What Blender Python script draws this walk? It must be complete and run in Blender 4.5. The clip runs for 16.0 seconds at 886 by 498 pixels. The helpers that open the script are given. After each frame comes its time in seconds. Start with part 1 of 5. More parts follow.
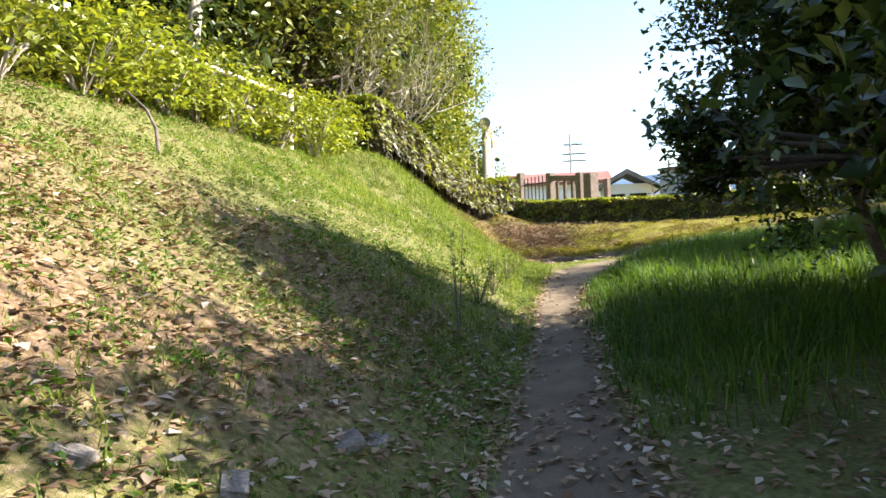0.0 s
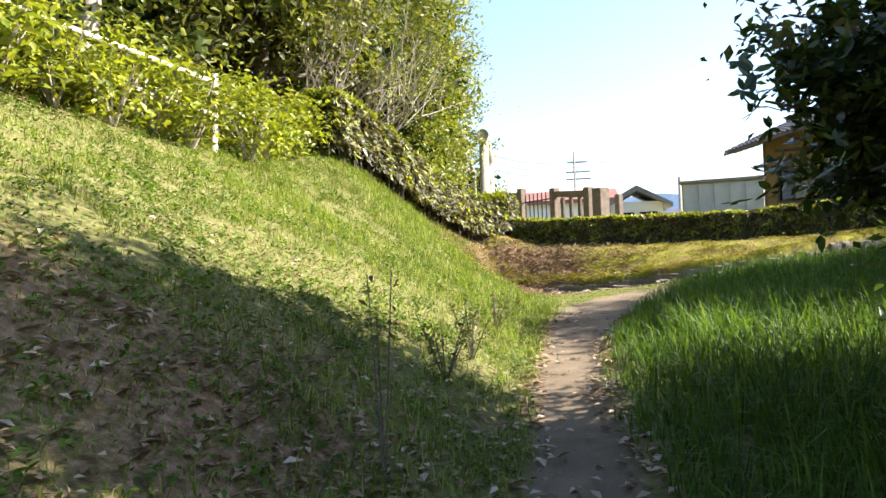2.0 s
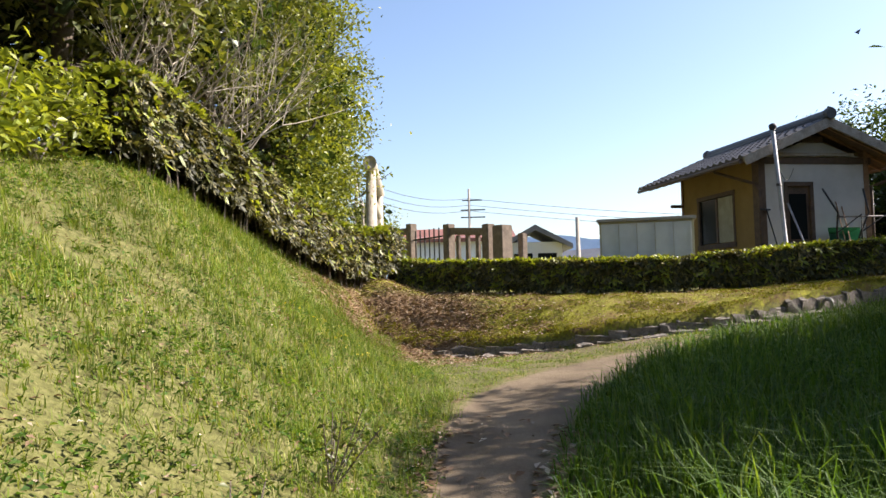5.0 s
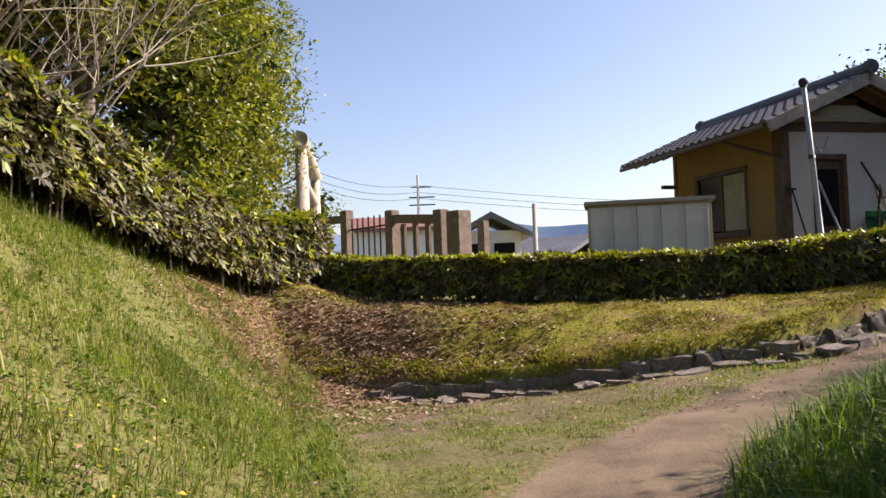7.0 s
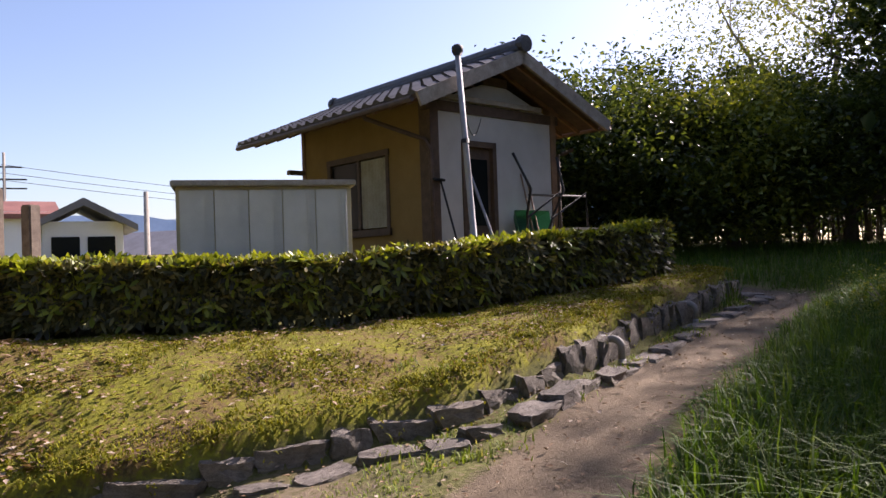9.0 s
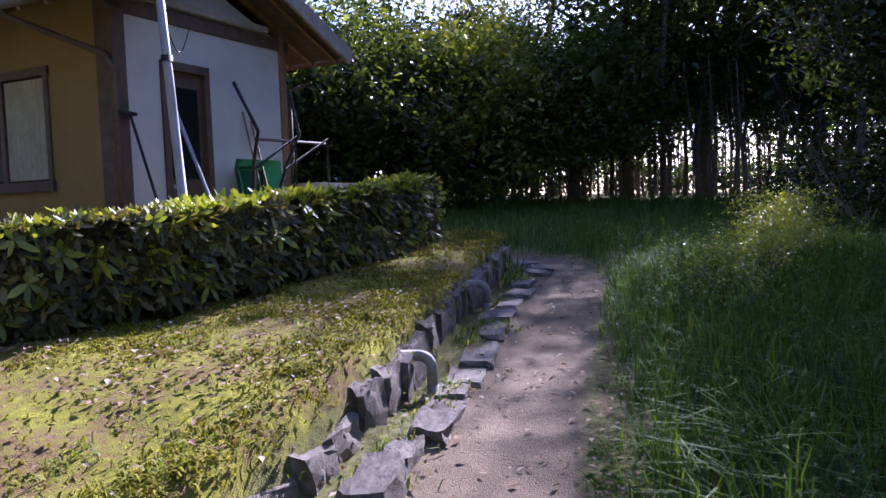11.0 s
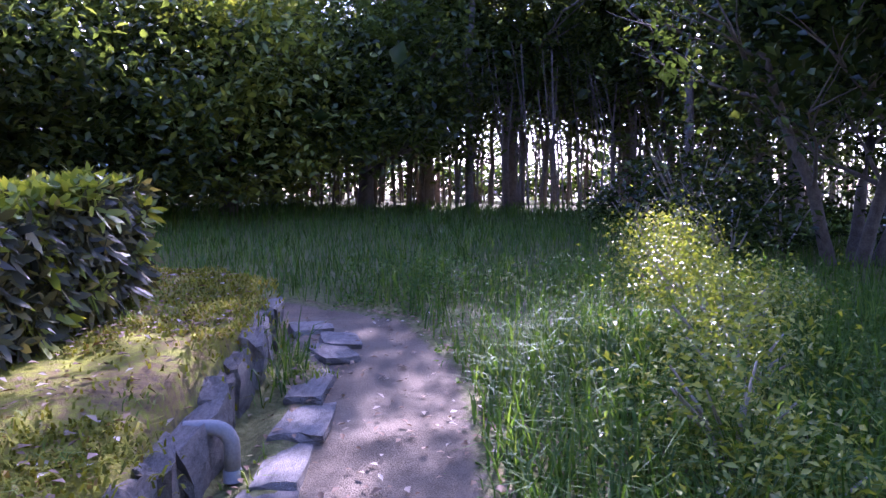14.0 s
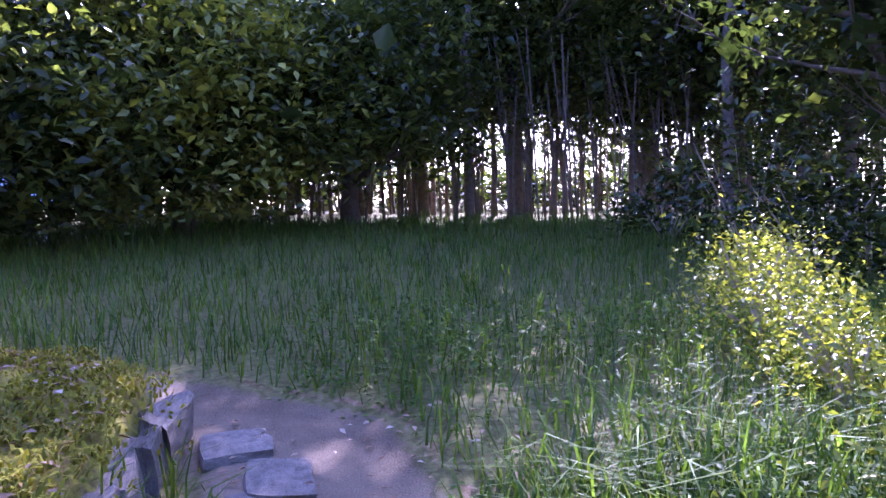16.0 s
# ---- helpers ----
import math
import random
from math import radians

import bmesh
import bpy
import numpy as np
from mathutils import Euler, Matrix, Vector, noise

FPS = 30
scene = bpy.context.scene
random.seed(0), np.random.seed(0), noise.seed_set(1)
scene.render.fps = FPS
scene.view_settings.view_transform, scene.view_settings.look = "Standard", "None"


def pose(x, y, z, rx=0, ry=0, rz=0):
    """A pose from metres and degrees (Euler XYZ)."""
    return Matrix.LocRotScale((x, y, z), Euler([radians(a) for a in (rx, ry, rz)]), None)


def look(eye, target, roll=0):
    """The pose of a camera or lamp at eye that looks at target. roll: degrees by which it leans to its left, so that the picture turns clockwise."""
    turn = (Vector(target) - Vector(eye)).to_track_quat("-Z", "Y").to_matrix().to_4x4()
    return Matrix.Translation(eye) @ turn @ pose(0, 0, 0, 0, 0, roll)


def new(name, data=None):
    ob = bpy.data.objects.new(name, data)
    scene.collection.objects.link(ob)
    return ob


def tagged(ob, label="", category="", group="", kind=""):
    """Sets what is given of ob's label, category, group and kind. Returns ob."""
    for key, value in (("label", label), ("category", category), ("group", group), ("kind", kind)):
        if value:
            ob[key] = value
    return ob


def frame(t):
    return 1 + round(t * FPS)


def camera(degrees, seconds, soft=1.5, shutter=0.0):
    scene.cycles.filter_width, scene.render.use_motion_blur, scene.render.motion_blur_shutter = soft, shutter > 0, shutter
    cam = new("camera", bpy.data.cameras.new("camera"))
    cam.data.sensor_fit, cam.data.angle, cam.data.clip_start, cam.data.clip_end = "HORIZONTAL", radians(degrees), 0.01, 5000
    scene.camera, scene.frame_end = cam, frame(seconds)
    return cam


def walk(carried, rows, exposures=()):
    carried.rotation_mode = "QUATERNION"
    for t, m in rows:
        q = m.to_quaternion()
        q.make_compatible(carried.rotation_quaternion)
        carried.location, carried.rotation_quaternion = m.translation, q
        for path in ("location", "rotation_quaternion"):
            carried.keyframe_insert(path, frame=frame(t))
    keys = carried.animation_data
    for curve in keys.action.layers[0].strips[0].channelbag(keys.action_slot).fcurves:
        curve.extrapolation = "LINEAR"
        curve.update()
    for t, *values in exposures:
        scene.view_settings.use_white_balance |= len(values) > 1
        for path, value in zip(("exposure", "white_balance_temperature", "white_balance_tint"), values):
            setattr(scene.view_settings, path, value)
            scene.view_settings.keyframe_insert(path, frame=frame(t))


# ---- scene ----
cam = camera(60.38, 16.0)
# seconds, eye x, y, z, pitch, roll, yaw
ROWS = [
    (0.0, 0.001, -0.000, 1.820, -0.85, 2.29, -20.15),
    (0.5, 0.421, 0.717, 1.846, -1.32, 1.19, -19.72),
    (1.0, 0.800, 1.474, 1.874, -0.71, 1.80, -18.33),
    (1.5, 1.147, 2.198, 1.891, -0.32, 1.77, -18.55),
    (2.0, 1.485, 2.838, 1.924, 0.66, 2.41, -19.89),
    (2.5, 1.842, 3.509, 1.953, 0.28, 1.62, -21.26),
    (3.0, 2.181, 4.170, 2.013, 1.60, 2.48, -21.61),
    (3.5, 2.470, 4.753, 2.055, 1.59, 1.99, -21.47),
    (4.0, 2.782, 5.231, 2.081, 2.33, 2.04, -23.45),
    (4.5, 3.063, 5.727, 2.121, 1.69, 1.78, -25.15),
    (4.7, 3.150, 5.918, 2.142, 3.25, 1.06, -27.18),
    (6.8, 5.187, 9.471, 2.465, 1.98, 2.54, -30.19),
    (7.0, 5.411, 9.818, 2.478, 2.16, 2.07, -31.67),
    (7.5, 6.191, 10.705, 2.544, 3.01, 2.12, -37.15),
    (8.0, 6.931, 11.399, 2.611, 3.03, 1.09, -43.42),
    (8.5, 7.705, 11.954, 2.656, 1.08, 1.89, -53.75),
    (8.7, 7.978, 12.107, 2.646, 1.10, 2.11, -56.01),
    (10.8, 10.295, 13.688, 2.816, -3.68, 0.93, -79.01),
    (11.0, 10.597, 13.749, 2.816, -3.60, 2.09, -81.20),
    (11.5, 11.215, 13.900, 2.862, -4.73, 0.88, -84.15),
    (12.0, 11.875, 13.978, 2.900, -4.10, 2.28, -87.47),
    (12.5, 12.506, 14.002, 2.945, -5.02, 1.62, -89.97),
    (13.0, 13.123, 14.028, 2.968, -3.77, 1.45, -94.41),
    (13.5, 13.785, 13.994, 2.974, -4.03, 2.16, -97.35),
    (14.0, 14.414, 13.991, 2.993, -4.15, 0.57, -97.80),
    (14.5, 15.006, 13.924, 3.029, -3.73, 0.80, -98.36),
    (15.0, 15.601, 13.874, 3.048, -3.25, 0.61, -97.62),
    (15.5, 16.191, 13.815, 3.055, -2.97, 0.00, -100.32),
    (16.0, 16.688, 13.750, 3.079, -3.75, 1.72, -98.35),
]
# seconds, stops, kelvin, tint
EXPOSURES = [(0.0, 2.15, 6400, 11), (3.0, 2.0, 6500, 12), (4.7, 1.5, 6500, 14), (7.0, 1.15, 6800, 24), (8.7, 1.15, 6600, 28), (11.0, 1.6, 5200, 38), (12.5, 2.5, 5000, 46), (14.5, 3.1, 5000, 56), (16.0, 3.4, 5000, 60)]
walk(cam, [(t, pose(x, y, z, 90 + pitch, roll, yaw)) for t, x, y, z, pitch, roll, yaw in ROWS], EXPOSURES)

# ---- sky and sun ----
SUN_DIR = Vector((0.80, -0.24, 0.60)).normalized()
world = bpy.data.worlds.new("sky")
scene.world = world
world.use_nodes = True
wt = world.node_tree
sky = wt.nodes.new("ShaderNodeTexSky")
sky.sky_type = 'NISHITA'
sky.sun_disc = False
sky.sun_elevation = math.asin(SUN_DIR.z)
sky.sun_rotation = math.atan2(SUN_DIR.x, SUN_DIR.y)
sky.air_density, sky.dust_density, sky.ozone_density = 1.0, 1.2, 2.0
wt.links.new(sky.outputs[0], wt.nodes["Background"].inputs[0])
wt.nodes["Background"].inputs[1].default_value = 0.09
sun = new("sun", bpy.data.lights.new("sun", 'SUN'))
sun.data.energy, sun.data.angle, sun.data.color = 5.0, radians(0.53), (1.0, 0.93, 0.82)
sun.matrix_world = look((30, -10, 30), Vector((30, -10, 30)) - SUN_DIR)


# ---- materials ----
def base_mat(name):
    m = bpy.data.materials.new(name)
    m.use_nodes = True
    nt = m.node_tree
    return m, nt, nt.nodes["Principled BSDF"]


def noise_node(nt, scale, detail=5.0, rough=0.6, coord="Object"):
    tc = nt.nodes.new("ShaderNodeTexCoord")
    n = nt.nodes.new("ShaderNodeTexNoise")
    n.inputs["Scale"].default_value, n.inputs["Detail"].default_value = scale, detail
    n.inputs["Roughness"].default_value = rough
    nt.links.new(tc.outputs[coord], n.inputs["Vector"])
    return n


def ramp(nt, fac, stops):
    r = nt.nodes.new("ShaderNodeValToRGB")
    while len(r.color_ramp.elements) < len(stops):
        r.color_ramp.elements.new(0.5)
    for e, (p, c) in zip(r.color_ramp.elements, stops):
        e.position, e.color = p, (*c, 1)
    nt.links.new(fac, r.inputs[0])
    return r.outputs[0]


def mix(nt, fac, a, b, mode='MIX'):
    n = nt.nodes.new("ShaderNodeMix")
    n.data_type, n.blend_type = 'RGBA', mode
    for sock, v in ((0, fac), (6, a), (7, b)):
        if isinstance(v, bpy.types.NodeSocket):
            nt.links.new(v, n.inputs[sock])
        elif isinstance(v, (int, float)):
            n.inputs[sock].default_value = v
        else:
            n.inputs[sock].default_value = (*v, 1)
    return n.outputs[2]


def bump(nt, bsdf, height, strength=0.4, distance=0.02):
    b = nt.nodes.new("ShaderNodeBump")
    b.inputs["Strength"].default_value, b.inputs["Distance"].default_value = strength, distance
    nt.links.new(height, b.inputs["Height"])
    nt.links.new(b.outputs[0], bsdf.inputs["Normal"])


def surface(name, dark, light, scale=6.0, fine=60.0, rough=0.8, metal=0.0, relief=0.35, depth=0.01, per_piece=0.0):
    """Two scales of variation between two colours, with fine relief."""
    m, nt, b = base_mat(name)
    n1, n2 = noise_node(nt, scale), noise_node(nt, fine, 3.0)
    fac = mix(nt, 0.45, n1.outputs[0], n2.outputs[0])
    col = ramp(nt, fac, [(0.34, dark), (0.66, light)])
    if per_piece:
        info = nt.nodes.new("ShaderNodeObjectInfo")
        shade = ramp(nt, info.outputs["Random"], [(0.0, (1 - per_piece,) * 3), (1.0, (1.0, 1.0, 1.0))])
        col = mix(nt, 1.0, col, shade, 'MULTIPLY')
    nt.links.new(col, b.inputs["Base Color"])
    b.inputs["Roughness"].default_value, b.inputs["Metallic"].default_value = rough, metal
    bump(nt, b, fac, relief, depth)
    return m


def leafy(name, dark, light, young=None, rough=0.45, through_light=0.3, spec=0.5):
    """Leaves: each one its own tint; some light passes through the blade."""
    m, nt, b = base_mat(name)
    geo = nt.nodes.new("ShaderNodeNewGeometry")
    stops = [(0.0, dark), (0.75, light), (1.0, young or light)]
    col = ramp(nt, geo.outputs["Random Per Island"], stops)
    n1 = noise_node(nt, 0.9, 2.0)
    tone = ramp(nt, n1.outputs[0], [(0.3, (0.65, 0.65, 0.65)), (0.7, (1.0, 1.0, 1.0))])
    col = mix(nt, 1.0, col, tone, 'MULTIPLY')
    nt.links.new(col, b.inputs["Base Color"])
    b.inputs["Roughness"].default_value = rough
    b.inputs["Specular IOR Level"].default_value = spec
    tr = nt.nodes.new("ShaderNodeBsdfTranslucent")
    warm = mix(nt, 1.0, col, (1.25, 1.2, 0.5), 'MULTIPLY')
    nt.links.new(warm, tr.inputs[0])
    ms = nt.nodes.new("ShaderNodeMixShader")
    ms.inputs[0].default_value = through_light
    nt.links.new(b.outputs[0], ms.inputs[1])
    nt.links.new(tr.outputs[0], ms.inputs[2])
    nt.links.new(ms.outputs[0], nt.nodes["Material Output"].inputs[0])
    return m


def ground_material():
    """Soil under grass, trodden dirt, moss and leaf litter, by the zone painted on the ground."""
    m, nt, b = base_mat("ground_soil")
    at = nt.nodes.new("ShaderNodeAttribute")
    at.attribute_name = "zone"
    sep = nt.nodes.new("ShaderNodeSeparateColor")
    nt.links.new(at.outputs[0], sep.inputs[0])
    n1, n2, n3 = noise_node(nt, 1.6), noise_node(nt, 22.0), noise_node(nt, 140.0, 2.0)
    turf = ramp(nt, n2.outputs[0], [(0.35, (0.09, 0.085, 0.03)), (0.55, (0.15, 0.15, 0.05)), (0.75, (0.23, 0.2, 0.1))])
    dirt = ramp(nt, mix(nt, 0.5, n1.outputs[0], n3.outputs[0]), [(0.35, (0.095, 0.07, 0.046)), (0.65, (0.265, 0.205, 0.14))])
    moss = ramp(nt, mix(nt, 0.5, n1.outputs[0], n2.outputs[0]), [(0.36, (0.1, 0.065, 0.035)), (0.44, (0.19, 0.13, 0.05)), (0.51, (0.18, 0.17, 0.025)), (0.66, (0.31, 0.3, 0.03))])
    litter = ramp(nt, mix(nt, 0.35, n2.outputs[0], n3.outputs[0]), [(0.35, (0.08, 0.045, 0.025)), (0.52, (0.2, 0.13, 0.075)), (0.68, (0.35, 0.265, 0.18))])
    def soft(sock):
        r = nt.nodes.new("ShaderNodeMapRange")
        add = nt.nodes.new("ShaderNodeMath")
        add.operation = 'ADD'
        sc = nt.nodes.new("ShaderNodeMath")
        sc.operation = 'MULTIPLY_ADD'
        sc.inputs[1].default_value, sc.inputs[2].default_value = 0.9, -0.45
        nt.links.new(n2.outputs[0], sc.inputs[0])
        nt.links.new(sock, add.inputs[0])
        nt.links.new(sc.outputs[0], add.inputs[1])
        r.inputs[1].default_value, r.inputs[2].default_value = 0.35, 0.65
        nt.links.new(add.outputs[0], r.inputs[0])
        return r.outputs[0]
    col = mix(nt, soft(sep.outputs[2]), turf, litter)
    col = mix(nt, soft(sep.outputs[1]), col, moss)
    col = mix(nt, soft(sep.outputs[0]), col, dirt)
    nt.links.new(col, b.inputs["Base Color"])
    b.inputs["Roughness"].default_value = 0.95
    b.inputs["Specular IOR Level"].default_value = 0.15
    bump(nt, b, mix(nt, 0.5, n2.outputs[0], n3.outputs[0]), 0.7, 0.03)
    return m


GROUND = ground_material()
STONE = surface("rough_stone", (0.09, 0.075, 0.062), (0.33, 0.285, 0.24), 7, 55, 0.92, 0, 0.9, 0.02, 0.35)
CONCRETE = surface("weathered_concrete", (0.22, 0.195, 0.165), (0.42, 0.375, 0.32), 5, 60, 0.9, 0, 0.4, 0.006)
WOOD_OLD = surface("grey_weathered_wood", (0.2, 0.16, 0.12), (0.42, 0.36, 0.29), 8, 90, 0.85, 0, 0.4, 0.006)
WOOD_FENCE = surface("brown_weathered_posts", (0.1, 0.075, 0.055), (0.27, 0.21, 0.16), 8, 90, 0.9, 0, 0.5, 0.008)
WOOD_PALE = surface("pale_peeled_wood", (0.3, 0.25, 0.19), (0.52, 0.46, 0.37), 6, 70, 0.75, 0, 0.3, 0.006)
WOOD_DARK = surface("dark_stained_timber", (0.05, 0.03, 0.02), (0.14, 0.085, 0.05), 8, 80, 0.7, 0, 0.35, 0.005)
WOOD_BROWN = surface("brown_timber", (0.16, 0.085, 0.04), (0.3, 0.17, 0.09), 8, 80, 0.7, 0, 0.35, 0.005)
BARK = surface("tree_bark", (0.06, 0.045, 0.035), (0.2, 0.16, 0.125), 10, 60, 0.95, 0, 0.9, 0.03)
BARK_PALE = surface("pale_dry_twigs", (0.22, 0.18, 0.14), (0.42, 0.37, 0.3), 10, 60, 0.9, 0, 0.5, 0.01)
OCHRE = surface("ochre_earth_plaster", (0.225, 0.14, 0.042), (0.305, 0.2, 0.065), 2.5, 120, 0.95, 0, 0.25, 0.004)
WHITE_WALL = surface("white_lime_plaster", (0.42, 0.39, 0.345), (0.58, 0.55, 0.5), 2.0, 120, 0.9, 0, 0.2, 0.003)
ROOF_TILE = surface("grey_glazed_clay_tile", (0.035, 0.034, 0.036), (0.115, 0.112, 0.118), 12, 90, 0.5, 0, 0.25, 0.004, 0.35)
METAL_POLE = surface("galvanised_steel", (0.25, 0.25, 0.26), (0.4, 0.4, 0.42), 8, 90, 0.6, 0.3, 0.15, 0.002)
SHED_METAL = surface("cream_painted_steel", (0.5, 0.49, 0.45), (0.66, 0.65, 0.6), 3, 90, 0.45, 0, 0.08, 0.002)
SHED_SIDE = surface("beige_painted_steel", (0.42, 0.36, 0.22), (0.52, 0.46, 0.3), 3, 90, 0.5, 0, 0.08, 0.002)
IRON = surface("dark_iron", (0.02, 0.02, 0.022), (0.06, 0.055, 0.05), 20, 120, 0.6, 0.5, 0.2, 0.002)
GREEN_PAINT = surface("green_painted_steel", (0.03, 0.14, 0.07), (0.06, 0.24, 0.13), 5, 80, 0.5, 0, 0.15, 0.002)
GREY_PIPE = surface("grey_plastic_pipe", (0.19, 0.175, 0.16), (0.32, 0.3, 0.28), 10, 90, 0.6, 0, 0.15, 0.002)
FAR_WALL = surface("far_white_wall", (0.66, 0.66, 0.66), (0.8, 0.8, 0.8), 0.5, 20, 0.9)
FAR_ROOF = surface("far_dark_roof", (0.1, 0.1, 0.11), (0.2, 0.2, 0.22), 0.8, 20, 0.7)
RED_ROOF = surface("far_red_brown_roof", (0.16, 0.06, 0.045), (0.28, 0.12, 0.09), 0.8, 20, 0.7)
# the haze of distance is put into the hill colour
HILL = surface("hazy_blue_hill", (0.24, 0.33, 0.47), (0.3, 0.4, 0.55), 0.004, 0.05, 1.0)
GLASS, _nt, _b = base_mat("dark_window_glass")
_b.inputs["Base Color"].default_value = (0.012, 0.014, 0.014, 1)
_b.inputs["Roughness"].default_value = 0.12
_b.inputs["Specular IOR Level"].default_value = 0.08
CURTAIN = surface("yellowed_curtain", (0.3, 0.27, 0.17), (0.46, 0.42, 0.3), 4, 40, 0.95)

LEAF_HEDGE = leafy("hedge_leaf", (0.04, 0.04, 0.02), (0.135, 0.13, 0.045), (0.36, 0.3, 0.11), 0.48, 0.28, 0.35)
# darker copy of the hedge leaf; inner shade is in its colour
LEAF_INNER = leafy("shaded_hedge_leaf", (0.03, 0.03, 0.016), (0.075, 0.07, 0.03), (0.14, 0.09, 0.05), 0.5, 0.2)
LEAF_YOUNG = leafy("young_yellow_green_leaf", (0.16, 0.21, 0.02), (0.34, 0.38, 0.035), (0.45, 0.46, 0.06), 0.45, 0.4)
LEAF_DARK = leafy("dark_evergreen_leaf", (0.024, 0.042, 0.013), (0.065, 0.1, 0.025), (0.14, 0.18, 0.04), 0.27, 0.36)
LEAF_MID = leafy("olive_evergreen_leaf", (0.06, 0.075, 0.018), (0.17, 0.19, 0.035), (0.3, 0.31, 0.05), 0.45, 0.3)
# brighter copy of the olive leaf; sunlight is put into its colour
LEAF_SUN = leafy("sunlit_evergreen_leaf", (0.1, 0.13, 0.02), (0.26, 0.29, 0.035), (0.36, 0.37, 0.06), 0.45, 0.38)
GRASS = leafy("grass_blade", (0.1, 0.155, 0.02), (0.25, 0.335, 0.05), (0.48, 0.43, 0.21), 0.6, 0.42, 0.25)
GRASS_TALL = leafy("tall_grass_blade", (0.045, 0.1, 0.012), (0.11, 0.205, 0.025), (0.2, 0.28, 0.05), 0.6, 0.45, 0.25)
MOSS = leafy("moss_tuft", (0.11, 0.115, 0.014), (0.31, 0.305, 0.025), (0.26, 0.17, 0.06), 0.85, 0.25, 0.1)
DRY_LEAF = leafy("dry_fallen_leaf", (0.16, 0.085, 0.04), (0.4, 0.27, 0.17), (0.6, 0.51, 0.41), 0.75, 0.1, 0.3)
FLOWER = leafy("yellow_flower", (0.6, 0.48, 0.03), (0.75, 0.62, 0.05), None, 0.6, 0.3)


# ---- builders ----
def mesh_ob(name, bm, material, parent=None, label="", smooth=False):
    me = bpy.data.meshes.new(name)
    bm.to_mesh(me)
    bm.free()
    me.materials.append(material)
    if smooth:
        for p in me.polygons:
            p.use_smooth = True
    ob = new(name, me)
    if parent:
        ob.parent = parent
    return tagged(ob, label)


def part(name, bm, material, parent, label="", smooth=False):
    return mesh_ob(name, bm, material, parent, label, smooth)


def empty(name, m, label, category, group="", kind=""):
    ob = new(name)
    ob.matrix_basis = m
    ob.empty_display_size = 0.2
    return tagged(ob, label, category, group, kind)


def box(bm, x0, x1, y0, y1, z0, z1, bev=0.0, m=None):
    """A box with bevelled edges added to bm."""
    t = bmesh.new()
    bmesh.ops.create_cube(t, size=1.0)
    for v in t.verts:
        v.co = Vector(((x0 + x1) / 2 + v.co.x * (x1 - x0), (y0 + y1) / 2 + v.co.y * (y1 - y0), (z0 + z1) / 2 + v.co.z * (z1 - z0)))
    if bev:
        bmesh.ops.bevel(t, geom=t.edges[:], offset=bev, segments=2, affect='EDGES')
    if m:
        t.transform(m)
    tmp = bpy.data.meshes.new("tmp")
    t.to_mesh(tmp)
    t.free()
    bm.from_mesh(tmp)
    bpy.data.meshes.remove(tmp)
    return bm


def tube(bm, pts, radii, sides=8, caps=True):
    """A tapering round tube along points."""
    pts = [Vector(p) for p in pts]
    rings = []
    for i, p in enumerate(pts):
        d = (pts[min(i + 1, len(pts) - 1)] - pts[max(i - 1, 0)]).normalized()
        a = d.orthogonal().normalized() if abs(d.z) > 0.9 else d.cross(Vector((0, 0, 1))).normalized()
        b = d.cross(a)
        r = radii[i] if hasattr(radii, "__len__") else radii
        rings.append([bm.verts.new(p + r * (a * math.cos(k * math.tau / sides) + b * math.sin(k * math.tau / sides))) for k in range(sides)])
    for r0, r1 in zip(rings, rings[1:]):
        for k in range(sides):
            bm.faces.new((r0[k], r0[(k + 1) % sides], r1[(k + 1) % sides], r1[k]))
    if caps:
        bm.faces.new(rings[0])
        bm.faces.new(rings[-1])
    return bm


def raw_mesh(name, verts, quads, tris, material, parent=None):
    """A large mesh straight from arrays."""
    me = bpy.data.meshes.new(name)
    me.vertices.add(len(verts))
    me.vertices.foreach_set("co", verts.astype(np.float32).ravel())
    nq, ntri = len(quads), len(tris)
    idx = np.concatenate([quads.ravel(), tris.ravel()]).astype(np.int32)
    me.loops.add(len(idx))
    me.loops.foreach_set("vertex_index", idx)
    me.polygons.add(nq + ntri)
    starts = np.concatenate([np.arange(nq) * 4, nq * 4 + np.arange(ntri) * 3]).astype(np.int32)
    me.polygons.foreach_set("loop_start", starts)
    me.update(calc_edges=True)
    me.validate()
    me.materials.append(material)
    ob = new(name, me)
    if parent:
        ob.parent = parent
    return ob


NOQ, NOT = np.zeros((0, 4), int), np.zeros((0, 3), int)
rng = np.random.default_rng(7)


